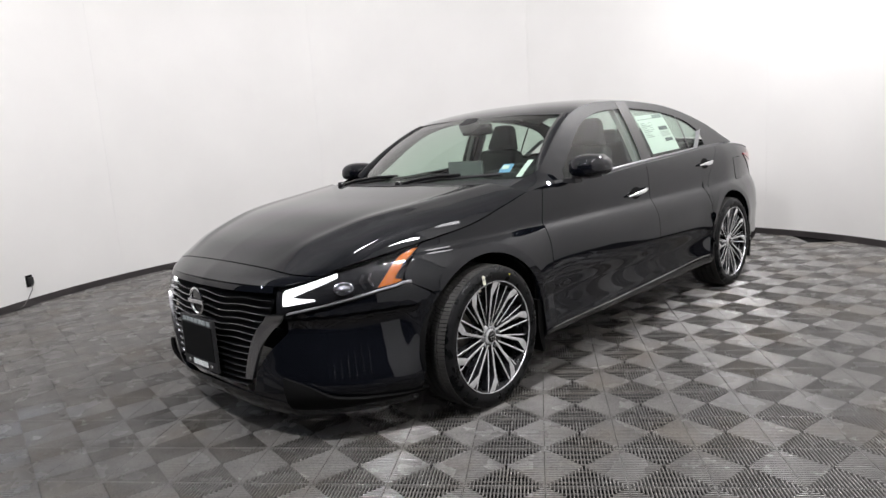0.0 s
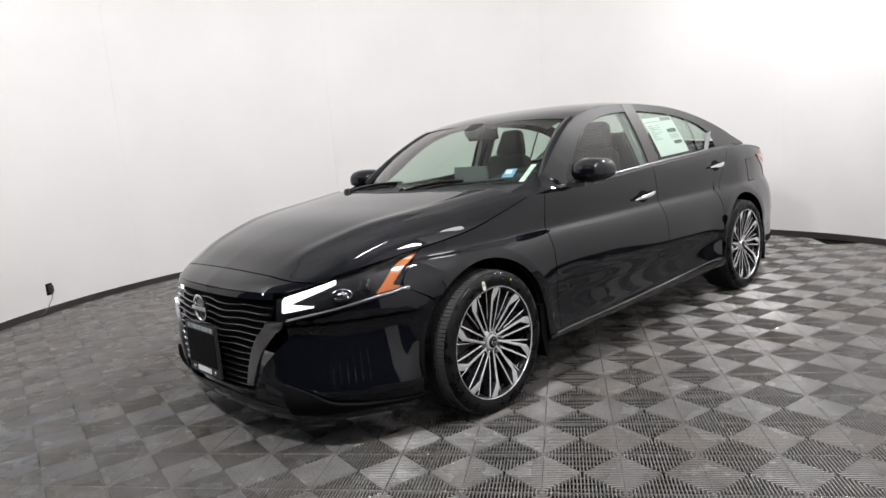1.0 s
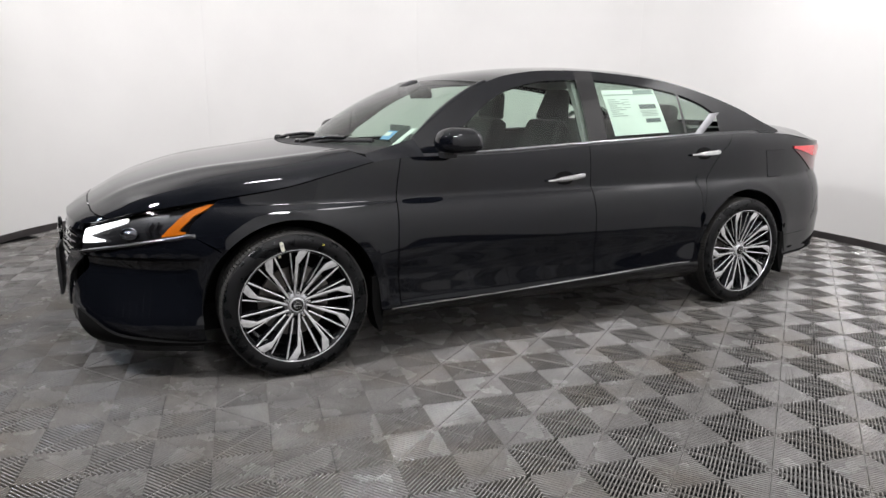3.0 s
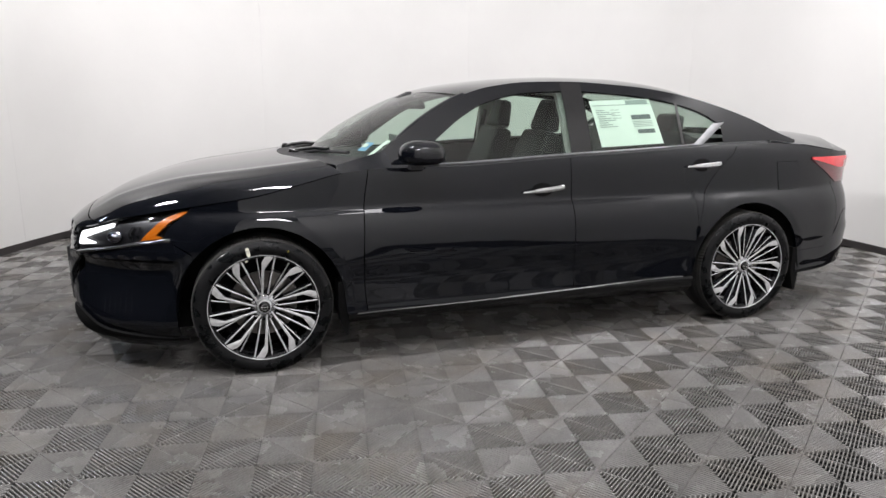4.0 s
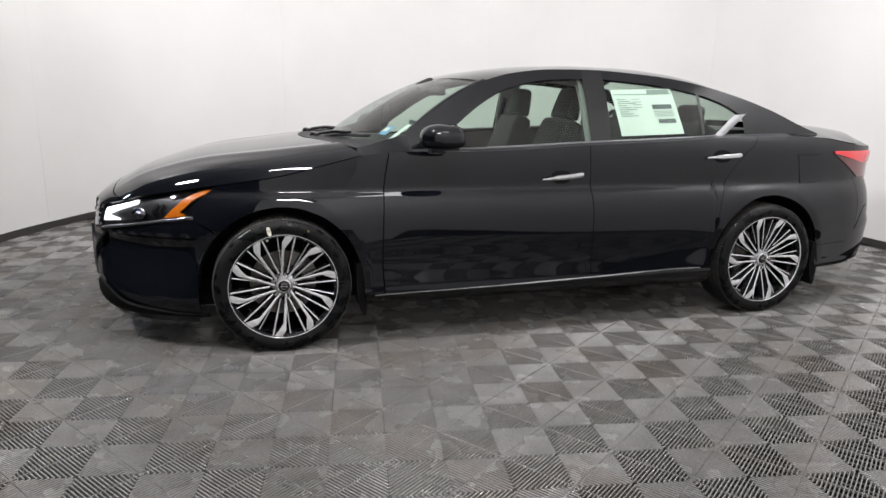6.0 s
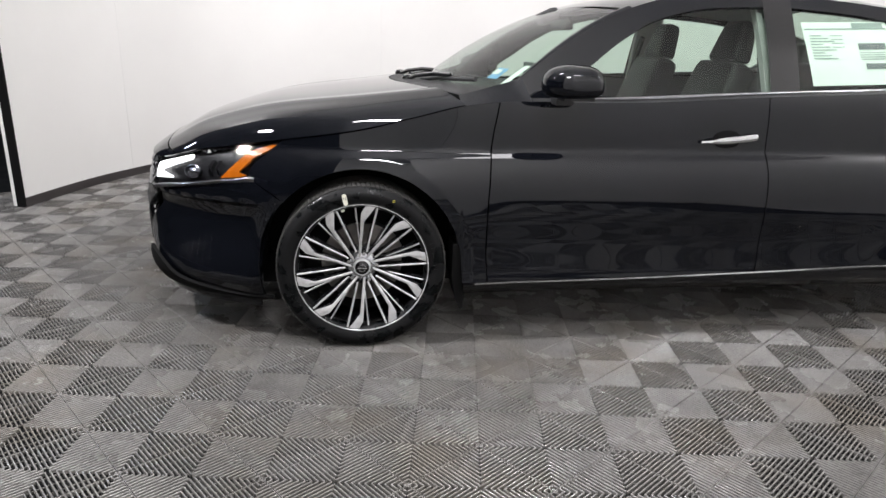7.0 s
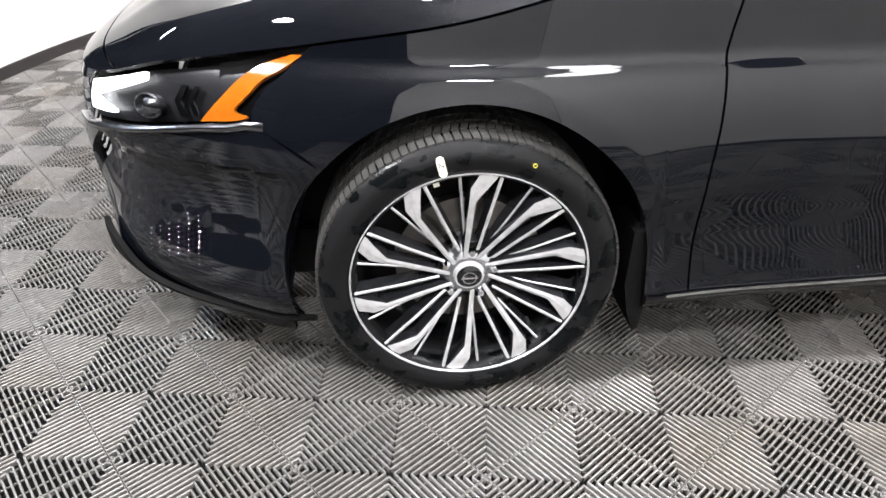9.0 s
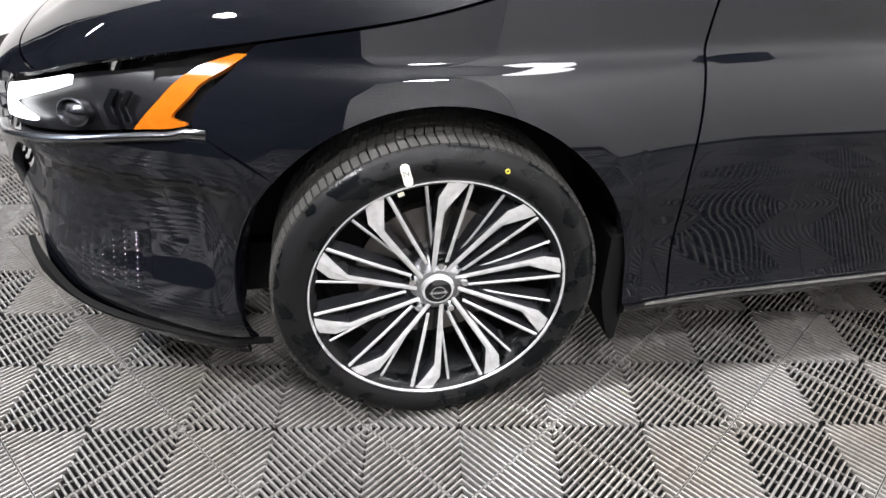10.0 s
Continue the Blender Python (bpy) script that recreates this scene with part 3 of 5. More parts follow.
both("rear_quarter_panel", quarter_skin, PAINT, "", 0.02, 90, 28)
both("rear_bumper", lambda p, q: shell(mixed(u_at(3.212), U_END, p), mixed(mixed(0.26, 0.30, p), mixed(0.398, 0.62, ease((mixed(u_at(3.20), U_END, p) - u_at(3.5)) / 0.2)), q)), PAINT, "", 0.02, 50, 14)
both("tail_panel", lambda p, q: shell(mixed(u_at(3.583), U_END, p), mixed(mixed(0.402, 0.624, ease((mixed(u_at(3.583), U_END, p) - u_at(3.5)) / 0.2)), TOP(mixed(u_at(3.583), U_END, p)) - GAP, q)), PAINT, "", 0.02, 30, 16)
both("side_skirt", lambda p, q: shell(mixed(u_at(0.40), u_at(2.43), p), mixed(0.192, SILL(mixed(0.40, 2.43, p)) - 0.006, q)) + Vector((0, -0.006 + 0.05 * (1 - q) ** 3, 0)), GLOSS_BLACK, "gloss black side skirt with a bright upper edge", 0.03, 50, 8)
# Highlight along the skirt's upper edge, added as a thin chrome strip.
both("skirt_highlight", lambda p, q: shell(mixed(u_at(0.445), u_at(2.36), p), SILL(mixed(0.445, 2.36, p)) - 0.006 + 0.006 * q) + Vector((0, -0.009, 0)), CHROME, "thin chrome strip as the highlight on the skirt edge", 0.004, 40, 1)

# Bonnet.


def crown(p):
    """How far the bonnet has fallen from its middle towards its edge: a flat top with a firm shoulder."""
    return 0.10 * p * p + 0.90 * p**10


def bonnet_skin(p, q):
    """p from the middle to the left edge, q from the nose to the scuttle."""
    u0, u1 = u_at(-0.74), u_at(0.40)
    front = shell(p * u0, TOP(p * u0))
    edge = shell(mixed(u0, u1, q), TOP(mixed(u0, u1, q)))
    back = mixed(Vector((0.16, 0, 1.004)), shell(u1, TOP(u1)), p)
    back.x = mixed(0.16, 0.40, p * p)
    back.z = mixed(1.004, TOP(u1), crown(p))
    mid = Vector((mixed(-0.925, 0.16, q), 0, BONNET_MID(mixed(-0.925, 0.16, q))))
    nose, corner = shell(0, TOP(0)), shell(u0, TOP(u0))
    ruled = mixed(front, back, q)
    across = mixed(mid, edge, p)
    across.z = mixed(mid.z, edge.z, crown(p))
    plain = mixed(mixed(nose, corner, p), mixed(Vector((0.16, 0, 1.004)), shell(u1, TOP(u1)), p), q)
    plain.z = mixed(mixed(nose.z, corner.z, crown(p)), mixed(1.004, TOP(u1), crown(p)), q)
    pt = across + (ruled - plain) * 1.0
    ridge = math.exp(-(((p - mixed(0.52, 0.80, q)) / 0.055) ** 2)) * 0.0075 * ease(q * 3) * ease((1.02 - p) * 6)
    return pt + Vector((0, 0, ridge))


BONNET_MID = spline([(-0.925, 0.706), (-0.88, 0.738), (-0.807, 0.778), (-0.70, 0.838), (-0.60, 0.875), (-0.39, 0.933), (-0.1, 0.973), (0.16, 1.007)])


def whole_width(half_fn):
    return lambda p, q: (lambda v: Vector((v.x, -v.y, v.z)))(half_fn(2 * p - 1, q)) if p >= 0.5 else half_fn(1 - 2 * p, q)


LID_CUT = lambda p: 0.088 * (1 - p**3) + 0.004
part("bonnet", grid_patch(whole_width(lambda p, q: bonnet_skin(p * 0.997, mixed(LID_CUT(p), 1, q))), 72, 40, 0.015), PAINT, car)
part("nose_cover", grid_patch(whole_width(lambda p, q: bonnet_skin(p * 0.985, mixed(0.0, LID_CUT(p) - 0.0045, q))), 60, 8, 0.015), PAINT, car)

# Cabin: posts, roof, glass.
FRONT_TOP = spline([(0.80, 1.03), (0.91, 1.108), (1.05, 1.212), (1.213, 1.296), (1.446, 1.346), (1.69, 1.360)])
REAR_TOP = spline([(1.79, 1.360), (2.085, 1.340), (2.30, 1.312), (2.432, 1.286), (2.594, 1.234), (2.71, 1.170)])
GLASS_LOW = spline([(0.60, 0.985), (0.94, 0.995), (1.66, 1.030), (2.2, 1.052), (2.50, 1.068), (2.54, 1.074), (2.62, 1.128), (2.71, 1.168)])


def strip_on_cabin(x0, x1, low, high, push=0.0):
    def at(p, q):
        x = mixed(x0, x1, p)
        v = cabin(x, mixed(low(x), high(x), q))
        return v + Vector((0, -push, 0))
    return at


both("side_frame", strip_on_cabin(0.80, 2.71, lambda x: FRONT_TOP(x) if x < 1.74 else REAR_TOP(x), RAIL), PAINT, "", 0.02, 70, 5)
both("front_post", strip_on_cabin(0.55, 0.80, lambda x: waist_z(x) - 0.012, RAIL), PAINT, "", 0.0, 14, 6)
both("post_foot", lambda p, q: mixed(shell(u_at(mixed(0.385, 0.66, p)), TOP(u_at(mixed(0.385, 0.66, p))) - 0.003), mixed(Vector((0.385, -0.735, 0.985)), cabin(0.63, 1.055), p) if p < 1 else cabin(0.63, 1.055), q), PAINT, "", 0.0, 16, 5)
both("rear_post", strip_on_cabin(2.71, 3.28, lambda x: waist_z(x) - 0.004, RAIL), PAINT, "", 0.0, 24, 8)
both("centre_post", strip_on_cabin(1.675, 1.805, lambda x: waist_z(x) - 0.01, RAIL, 0.001), GLOSS_BLACK, "gloss black centre door post", 0.0, 4, 12)
both("quarter_bar", strip_on_cabin(2.405, 2.425, GLASS_LOW, lambda x: REAR_TOP(x) + 0.004, 0.001), GLOSS_BLACK, "black bar between the rear panes", 0.0, 1, 8)
both("front_side_window", strip_on_cabin(0.80, 1.68, lambda x: waist_z(x), lambda x: FRONT_TOP(x) + 0.003, -0.006), GLASS_GREEN, "green tinted glass", 0.0, 24, 8)
both("rear_side_window", strip_on_cabin(1.80, 2.41, lambda x: waist_z(x), lambda x: REAR_TOP(x) + 0.003, -0.006), GLASS_GREEN, "green tinted glass", 0.0, 20, 8)
both("quarter_window", strip_on_cabin(2.42, 2.71, GLASS_LOW, lambda x: REAR_TOP(x) + 0.003, -0.006), GLASS_GREEN, "green tinted glass", 0.0, 10, 8)
both("waist_ledge", lambda p, q: mixed(shell(u_at(mixed(0.64, 3.3, p)), TOP(u_at(mixed(0.64, 3.3, p))) - 0.004), cabin(mixed(0.64, 3.3, p), waist_z(mixed(0.64, 3.3, p))) + Vector((0, 0.01, 0)), q), MATT_BLACK, "black waist seal", 0.0, 60, 2)


def chrome_strip(p, q):
    x = mixed(0.90, 2.52, p)
    v = cabin(x, mixed(waist_z(x) - 0.006, GLASS_LOW(x) - 0.005, q))
    return v + Vector((0, -0.012 + 0.006 * (2 * q - 1) ** 2, 0))


BLADE_UPPER = (lambda p: mixed(2.490, 2.648, p)), (lambda p: mixed(1.064, 1.175, p))
BLADE_LOWER = (lambda p: mixed(2.535, 2.742, p)), (lambda p: mixed(1.046, 1.184, p))


def chrome_slash(p, q):
    """The broad satin blade that rises behind the rear door glass."""
    x, z = (mixed(low(p), high(p), q) for low, high in zip(BLADE_LOWER, BLADE_UPPER))
    return cabin(x, z) + Vector((0, -0.011 + 0.004 * (2 * q - 1) ** 2, 0))


both("waist_trim", chrome_strip, SATIN, "satin chrome strip", 0.006, 60, 4)
both("window_blade", chrome_slash, SATIN, "broad satin chrome blade", 0.006, 20, 4)


def rail_point(x):
    return cabin(x, RAIL(x))


HEADER = lambda a: Vector((0.965 + 0.125 * a * a, -0.575 * a, 0))
WS_LOW = lambda a: Vector((0.33 + 0.27 * a * a, -0.715 * a, 1.012 + 0.0 * a))


def header_point(a):
    v = HEADER(a)
    v.z = roof_z(v.x, a * 0.94)
    return v


def roof_z(x, a):
    zr = RAIL(x)
    return zr + (ROOF(x) - zr) * (1 - abs(a) ** 2.6)


def roof_skin(p, q):
    a = p
    x = mixed(mixed(HEADER(a).x, 1.10, max(a - 0.94, 0) / 0.06), mixed(2.42, 2.50, a * a), q)
    return Vector((x, rail_point(x).y * a, roof_z(x, a)))


def screen_skin(p, q):
    lo, hi = WS_LOW(p), header_point(p)
    v = mixed(lo, hi, q)
    v.z += 0.035 * 4 * q * (1 - q) * 0.8
    v.x -= 0.02 * 4 * q * (1 - q)
    return v


part("roof", grid_patch(whole_width(roof_skin), 48, 40, 0.0), PAINT, car)
both("windscreen_post", lambda p, q: mixed(screen_skin(1.0, p), rail_point(mixed(0.60, 1.10, p)), q) + Vector((-0.40, -0.62, 0.67)) * 0.011 * 4 * q * (1 - q), PAINT, "", 0.0, 24, 10)
part("windscreen", grid_patch(whole_width(screen_skin), 40, 20, 0.0), GLASS_GREEN, car, "green tinted windscreen")


def backlight_skin(p, q):
    x1 = mixed(2.42, 2.50, p * p)
    hi = Vector((x1, rail_point(x1).y * p * 0.94, roof_z(x1, p)))
    lo = Vector((mixed(3.16, 3.02, p * p), -0.64 * p, mixed(1.122, 1.120, p)))
    v = mixed(hi, lo, q)
    v.z += 0.02 * 4 * q * (1 - q)
    return v


part("rear_window", grid_patch(whole_width(backlight_skin), 32, 16, 0.0), GLASS_GREEN, car, "green tinted rear window")
both("rear_window_post", lambda p, q: mixed(backlight_skin(1.0, p), rail_point(mixed(2.50, 3.28, p)), q), PAINT, "", 0.0, 20, 3)
DECK = spline([(3.0, 1.136), (3.16, 1.122), (3.4, 1.116), (3.7, 1.102), (3.86, 1.076), (3.94, 1.015)])


def boot_skin(p, q):
    x = mixed(mixed(3.16, 3.02, p * p), mixed(3.90, 3.58, p**2.2), q)
    e = shell(u_at(x), TOP(u_at(x)))
    return Vector((x, e.y * p, mixed(DECK(x), e.z, p**2.8)))


part("boot_lid", grid_patch(whole_width(boot_skin), 48, 24, 0.0), PAINT, car)
part("boot_lip", grid_patch(whole_width(lambda p, q: mixed(boot_skin(p, 1), shell(mixed(U_END, u_at(3.58), p), TOP(mixed(U_END, u_at(3.58), p)) - 0.003), q)), 40, 3, 0.0), PAINT, car)

# Dark liner behind the panel gaps.
both("inner_shell", lambda p, q: shell(mixed(0.98, U_END, p), mixed(max(low_edge(mixed(0.98, U_END, p)) + 0.02, 0.24), TOP(mixed(0.98, U_END, p)) - 0.02, q)) + Vector((0, 0.035, 0)), VOID_BLACK, "", 0.0, 160, 8)


# ---- front end: lamps, grille, chin ----
def shell_out(u, z, push):
    """A point push metres outside the lower body's skin."""
    a, b, c = shell(u, z), shell(min(u + 0.004, U_END), z), shell(u, z + 0.004)
    n = (b - a).cross(c - a).normalized()
    if u < 0.25:
        n = mixed(Vector((-1, 0, 0)), n, u / 0.25).normalized()
    return a + n * push


def on_skin(domain, push):
    return lambda p, q: shell_out(*domain(p, q), push)


def lamp_domain(p, q):
    u = mixed(0.497, 1.212, p)
    return u, mixed(LAMP_LOW(u) + 0.001, max(TOP(u) - 0.004, LAMP_LOW(u) + 0.002), q)


housings = both("headlamp", on_skin(lamp_domain, -0.030), LAMP_BLACK, "dark headlamp unit with a lit white blade and an amber reflector", 0.0, 40, 12)


def under(parents, name, make, mat, label="", thick=0.0, nu=12, nv=4, flip=False):
    """A piece on both sides, each under its own side's part."""
    made = []
    for side, parent in enumerate(parents):
        bm = grid_patch(make, nu, nv, thick, flip)
        if side:
            bmesh.ops.transform(bm, matrix=MIRROR, verts=bm.verts)
            bmesh.ops.reverse_faces(bm, faces=bm.faces)
        made.append(part(name, bm, mat, parent, label))
    return made


under(housings, "lens", on_skin(lamp_domain, 0.0), LENS, "clear lens", 0.0, 40, 12)


def led_upper(p, q):
    u = mixed(0.545, 0.780, p)
    low = mixed(0.645, 0.721, p)
    return u, mixed(low, min(mixed(0.681, 0.736, p), TOP(u) - 0.008), q)


def led_lower(p, q):
    u = mixed(0.545, 0.676, p)
    return u, mixed(mixed(0.617, 0.634, p), mixed(0.656, 0.640, p), q)


under(housings, "light_post", on_skin(lambda p, q: (mixed(0.537, 0.566, p), mixed(0.619, 0.672, q)), -0.011), LED, "lit white light post", 0.01, 4, 4)
under(housings, "light_blade", on_skin(led_upper, -0.010), LED, "lit white light blade", 0.01, 16, 3)
under(housings, "light_hook", on_skin(led_lower, -0.010), LED, "lit white light hook", 0.01, 10, 3)


AMBER_L = spline([(0.657, 0.942), (0.700, 0.984), (0.768, 1.066), (0.790, 1.140)])
AMBER_R = spline([(0.657, 1.050), (0.663, 1.048), (0.680, 1.022), (0.700, 1.038), (0.778, 1.142), (0.790, 1.164)])


def amber_domain(p, q):
    """A slanted Z from the lamp's lower edge up to its tip."""
    z = mixed(0.657, 0.790, q)
    u = mixed(AMBER_L(z), AMBER_R(z), p)
    return u, z + max(LAMP_LOW(u) + 0.003 - 0.657, 0) * (1 - q) ** 2


under(housings, "amber_reflector", on_skin(amber_domain, -0.006), AMBER, "amber side reflector", 0.01, 8, 40)


def projector(side):
    c = shell_out(0.80, 0.672, -0.012)
    way = (shell_out(0.80, 0.672, 0.1) - c).normalized()
    q = way.to_track_quat("Z", "Y").to_matrix().to_4x4()
    bm = bmesh.new()
    add_lathe(bm, [(0.034, -0.012), (0.036, 0.004), (0.031, 0.006), (0.029, -0.004), (0.018, 0.006), (0.002, 0.010)], 28, "z")
    bmesh.ops.transform(bm, matrix=Matrix.Translation(c) @ q @ Matrix.Diagonal((1.15, 0.75, 1, 1)), verts=bm.verts)
    if side:
        bmesh.ops.transform(bm, matrix=MIRROR, verts=bm.verts)
        bmesh.ops.reverse_faces(bm, faces=bm.faces)
    return bm


for side in (0, 1):
    part("projector", projector(side), SMOKE_CHROME, housings[side], "smoked projector lens")
under(housings, "chevron", on_skin(lambda p, q: (mixed(0.868, 0.884, p) + 0.016 * abs(2 * q - 1), mixed(0.660, 0.725, q)), -0.016), SMOKE_CHROME, "bright inner chevron", 0.006, 2, 8)
under(housings, "chevron", on_skin(lambda p, q: (mixed(0.905, 0.917, p) + 0.014 * abs(2 * q - 1), mixed(0.668, 0.725, q)), -0.016), SMOKE_CHROME, "bright inner chevron", 0.006, 2, 8)

both("lamp_trim", lambda p, q: shell_out(mixed(0.560, 1.09, p), LAMP_LOW(min(mixed(0.560, 1.09, p), 1.05)) - 0.018 + 0.017 * q, 0.001 + 0.012 * math.sin(math.pi * q) ** 0.7 * (1 - p) ** 0.3), SMOKE_CHROME, "bright lip under the headlamp", 0.008, 40, 5)
both("v_trim", on_skin(lambda p, q: (GRILLE_SIDE(mixed(0.300, 0.585, q)) + mixed(0.002, STRIP_W(mixed(0.300, 0.585, q)), p), mixed(0.300, 0.585, q)), 0.006), STRIP_SATIN, "smoked satin strip beside the grille", 0.02, 4, 24)

BLADE_TOP = spline([(0, 0.325), (0.12, 0.300), (0.35, 0.232), (0.7, 0.200), (1, 0.190)])
GRILLE_BAR = material("dark_metallic_grille", (0.060, 0.060, 0.066), 0.12, 0.9, 0.5)
# Grille: a dark recess crossed by gloss bars.
grille = part("grille", grid_patch(lambda p, q: (lambda s, z: (lambda v: Vector((v.x, v.y if s < 0 else -v.y, v.z)))(shell_out(abs(s) * GRILLE_SIDE(z), z, -0.035)))(2 * p - 1, mixed(0.235, 0.672, q)), 40, 16), VOID_BLACK, car, "black slatted grille")


def grille_bar(z, sink, high, wave=0.0):
    def at(p, q):
        s = 2 * p - 1
        zz = z + wave * (math.cos(s * 9.4) * 0.5) * (1 - abs(s) * 0.3)
        v = shell_out(abs(s) * GRILLE_SIDE(zz), zz + high * (q - 0.5), -0.006 - sink * (2 * q - 1) ** 2)
        return Vector((v.x, v.y if s < 0 else -v.y, v.z))
    return at


for k in range(14):
    z = 0.258 + 0.0298 * k
    part("bar", grid_patch(grille_bar(z, 0.012, 0.011, 0.011 if k > 6 else 0.0), 60, 6, 0.010), GRILLE_BAR, grille)
both("nose_panel", lambda p, q: shell(p * 0.497, mixed(0.672, TOP(p * 0.497) - 0.003, q)), PAINT, "", 0.02, 24, 6)
part("chin", grid_patch(whole_width(lambda p, q: shell_out(p * u_at(-0.41), mixed(mixed(0.150, 0.158, p), mixed(0.240, 0.172, ease(p * 1.05)), q), 0.016 * (1 - q) + 0.003)), 80, 6, 0.010), GLOSS_BLACK, car, "gloss black front splitter")
both("corner_blade", lambda p, q: shell_out(mixed(0.53, 1.14, p), mixed(mixed(0.170, 0.172, p), BLADE_TOP(p), q), mixed(0.026, 0.008, ease(p * 1.1)) * (0.35 + 0.65 * math.sin(math.pi * min(0.5 + 0.5 * (1 - q), 1)))), VOID_BLACK, "black blade at the bumper corner", 0.014, 40, 6)
both("corner_vent", on_skin(lambda p, q: (mixed(0.66, 0.91, p), mixed(mixed(0.285, 0.265, p), mixed(0.350, 0.455, p), q)), 0.0004), PAINT, "black mesh air vent", 0.004, 8, 8)
dots = bmesh.new()
for side in (1, -1):
    for k in range(6):
        for j in range(10):
            u, z = 0.730 + k * 0.030, 0.312 + j * 0.0125
            if z < 0.365 + (u - 0.73) * 0.50:
                v = shell_out(u, z, 0.006)
                bmesh.ops.create_icosphere(dots, subdivisions=1, radius=0.0021, matrix=Matrix.Translation((v.x, v.y * side, v.z)))
part("vent_studs", dots, SMOKE_CHROME, car, "small glossy studs of the vent mesh")

# Badge: a plain ring with a bar; plate holder with plain bars for lettering.
FACE = lambda y, z: Vector((shell(abs(y), z).x, y, z))
badge = part("badge", lathe([(0.058, 0), (0.064, -0.008), (0.056, -0.010), (0.052, -0.004), (0.056, 0)], 40, "x", (FACE(0, 0.61).x - 0.010, 0, 0.605)), CHROME, car, "grey chrome ring badge")
part("badge_bar", box((FACE(0, 0.6).x - 0.022, -0.070, 0.596), (FACE(0, 0.6).x - 0.008, 0.070, 0.614)), CHROME, badge)
part("badge_disc", lathe([(0.001, 0), (0.055, 0.001), (0.055, 0.006)], 32, "x", (FACE(0, 0.6).x - 0.012, 0, 0.605)), GLOSS_BLACK, badge)
px = FACE(0.0, 0.42).x - 0.024
holder = part("plate_holder", box((px, -0.155, 0.300), (px + 0.012, 0.155, 0.535)), MATT_BLACK, car, "black number plate holder with pale lettering bars", bevel=0.003)
part("plate_face", box((px - 0.003, -0.140, 0.345), (px + 0.001, 0.140, 0.500)), VOID_BLACK, holder, smooth=False)
for k, (y, w) in enumerate(((-0.115, 0.03), (-0.075, 0.028), (-0.038, 0.03), (0.0, 0.026), (0.036, 0.03), (0.074, 0.028), (0.112, 0.026))):
    part("letter_bar", box((px - 0.0025, y - w / 2, 0.508), (px, y + w / 2, 0.528)), PALE_INK, holder, smooth=False)
for k, y in enumerate((-0.056, -0.028, 0.0, 0.028, 0.056)):
    part("letter_bar", box((px - 0.0025, y - 0.011, 0.310), (px, y + 0.011, 0.334)), PAPER, holder, smooth=False)
for y in (-0.105, 0.105):
    part("screw", lathe([(0.001, -0.004), (0.010, -0.003), (0.011, 0.002)], 14, "x", (px - 0.001, y, 0.322)), CHROME, holder)

# ---- wheels ----
WHEEL_Y = 0.80


def tyre_mesh():
    prof = [(0.244, -0.086), (0.250, -0.103), (0.262, -0.111), (0.266, -0.1095), (0.272, -0.1135), (0.290, -0.1165), (0.304, -0.1160), (0.306, -0.1145), (0.318, -0.110), (0.3265, -0.099), (0.3285, -0.092)]
    prof += [(r, -y) for r, y in prof[::-1]]
    return lathe(prof, 96, closed=True)


def tread_mesh():
    bm = bmesh.new()
    bands = [(-0.1005, -0.064, 0.004), (-0.057, -0.022, 0.0), (-0.015, 0.015, 0.0), (0.022, 0.057, 0.0), (0.064, 0.1005, 0.004)]
    n = 116
    for b, (y0, y1, fall) in enumerate(bands):
        for k in range(n):
            a0, a1 = 2 * math.pi * (k + 0.10 + 0.2 * b) / n, 2 * math.pi * (k + 0.90 + 0.2 * b) / n
            skew = 0.012 if b in (0, 4) else -0.02
            pts = []
            for r_in in (0.324, 0.334):
                for y, a, d in ((y0, a0, 0), (y0, a1, 0), (y1, a1, skew), (y1, a0, skew)):
                    r = r_in - (fall if (y == y0 and b == 0) or (y == y1 and b == 4) else 0)
                    pts.append(bm.verts.new((r * math.cos(a + d), y, r * math.sin(a + d))))
            for f in ((4, 5, 6, 7), (0, 1, 5, 4), (1, 2, 6, 5), (2, 3, 7, 6), (3, 0, 4, 7)):
                bm.faces.new([pts[i] for i in f])
    bmesh.ops.recalc_face_normals(bm, faces=bm.faces)
    return bm


def spoke_mesh(outline, dip):
    """A flat-faced bar: bright machined face, dark flanks. outline: (radius, left, right)."""
    bm = bmesh.new()
    face = lambda r: -0.080 - 0.025 * ease((r - 0.05) / 0.19) - dip
    left = [bm.verts.new((a, face(r), r)) for r, a, b in outline]
    right = [bm.verts.new((b, face(r), r)) for r, a, b in outline]
    mid = [bm.verts.new(((a + b) / 2, face(r) - 0.0013, r)) for r, a, b in outline]
    dl = [bm.verts.new((a - 0.0035, face(r) + 0.034, r)) for r, a, b in outline]
    dr = [bm.verts.new((b + 0.0035, face(r) + 0.034, r)) for r, a, b in outline]
    for i in range(len(outline) - 1):
        bm.faces.new((left[i], mid[i], mid[i + 1], left[i + 1])).material_index = 0
        bm.faces.new((mid[i], right[i], right[i + 1], mid[i + 1])).material_index = 0
        bm.faces.new((left[i + 1], dl[i + 1], dl[i], left[i])).material_index = 1
        bm.faces.new((right[i], dr[i], dr[i + 1], right[i + 1])).material_index = 1
    for e in (0, -1):
        bm.faces.new((left[e], mid[e], right[e], dr[e], dl[e])).material_index = 1
    bmesh.ops.recalc_face_normals(bm, faces=bm.faces)
    return bm


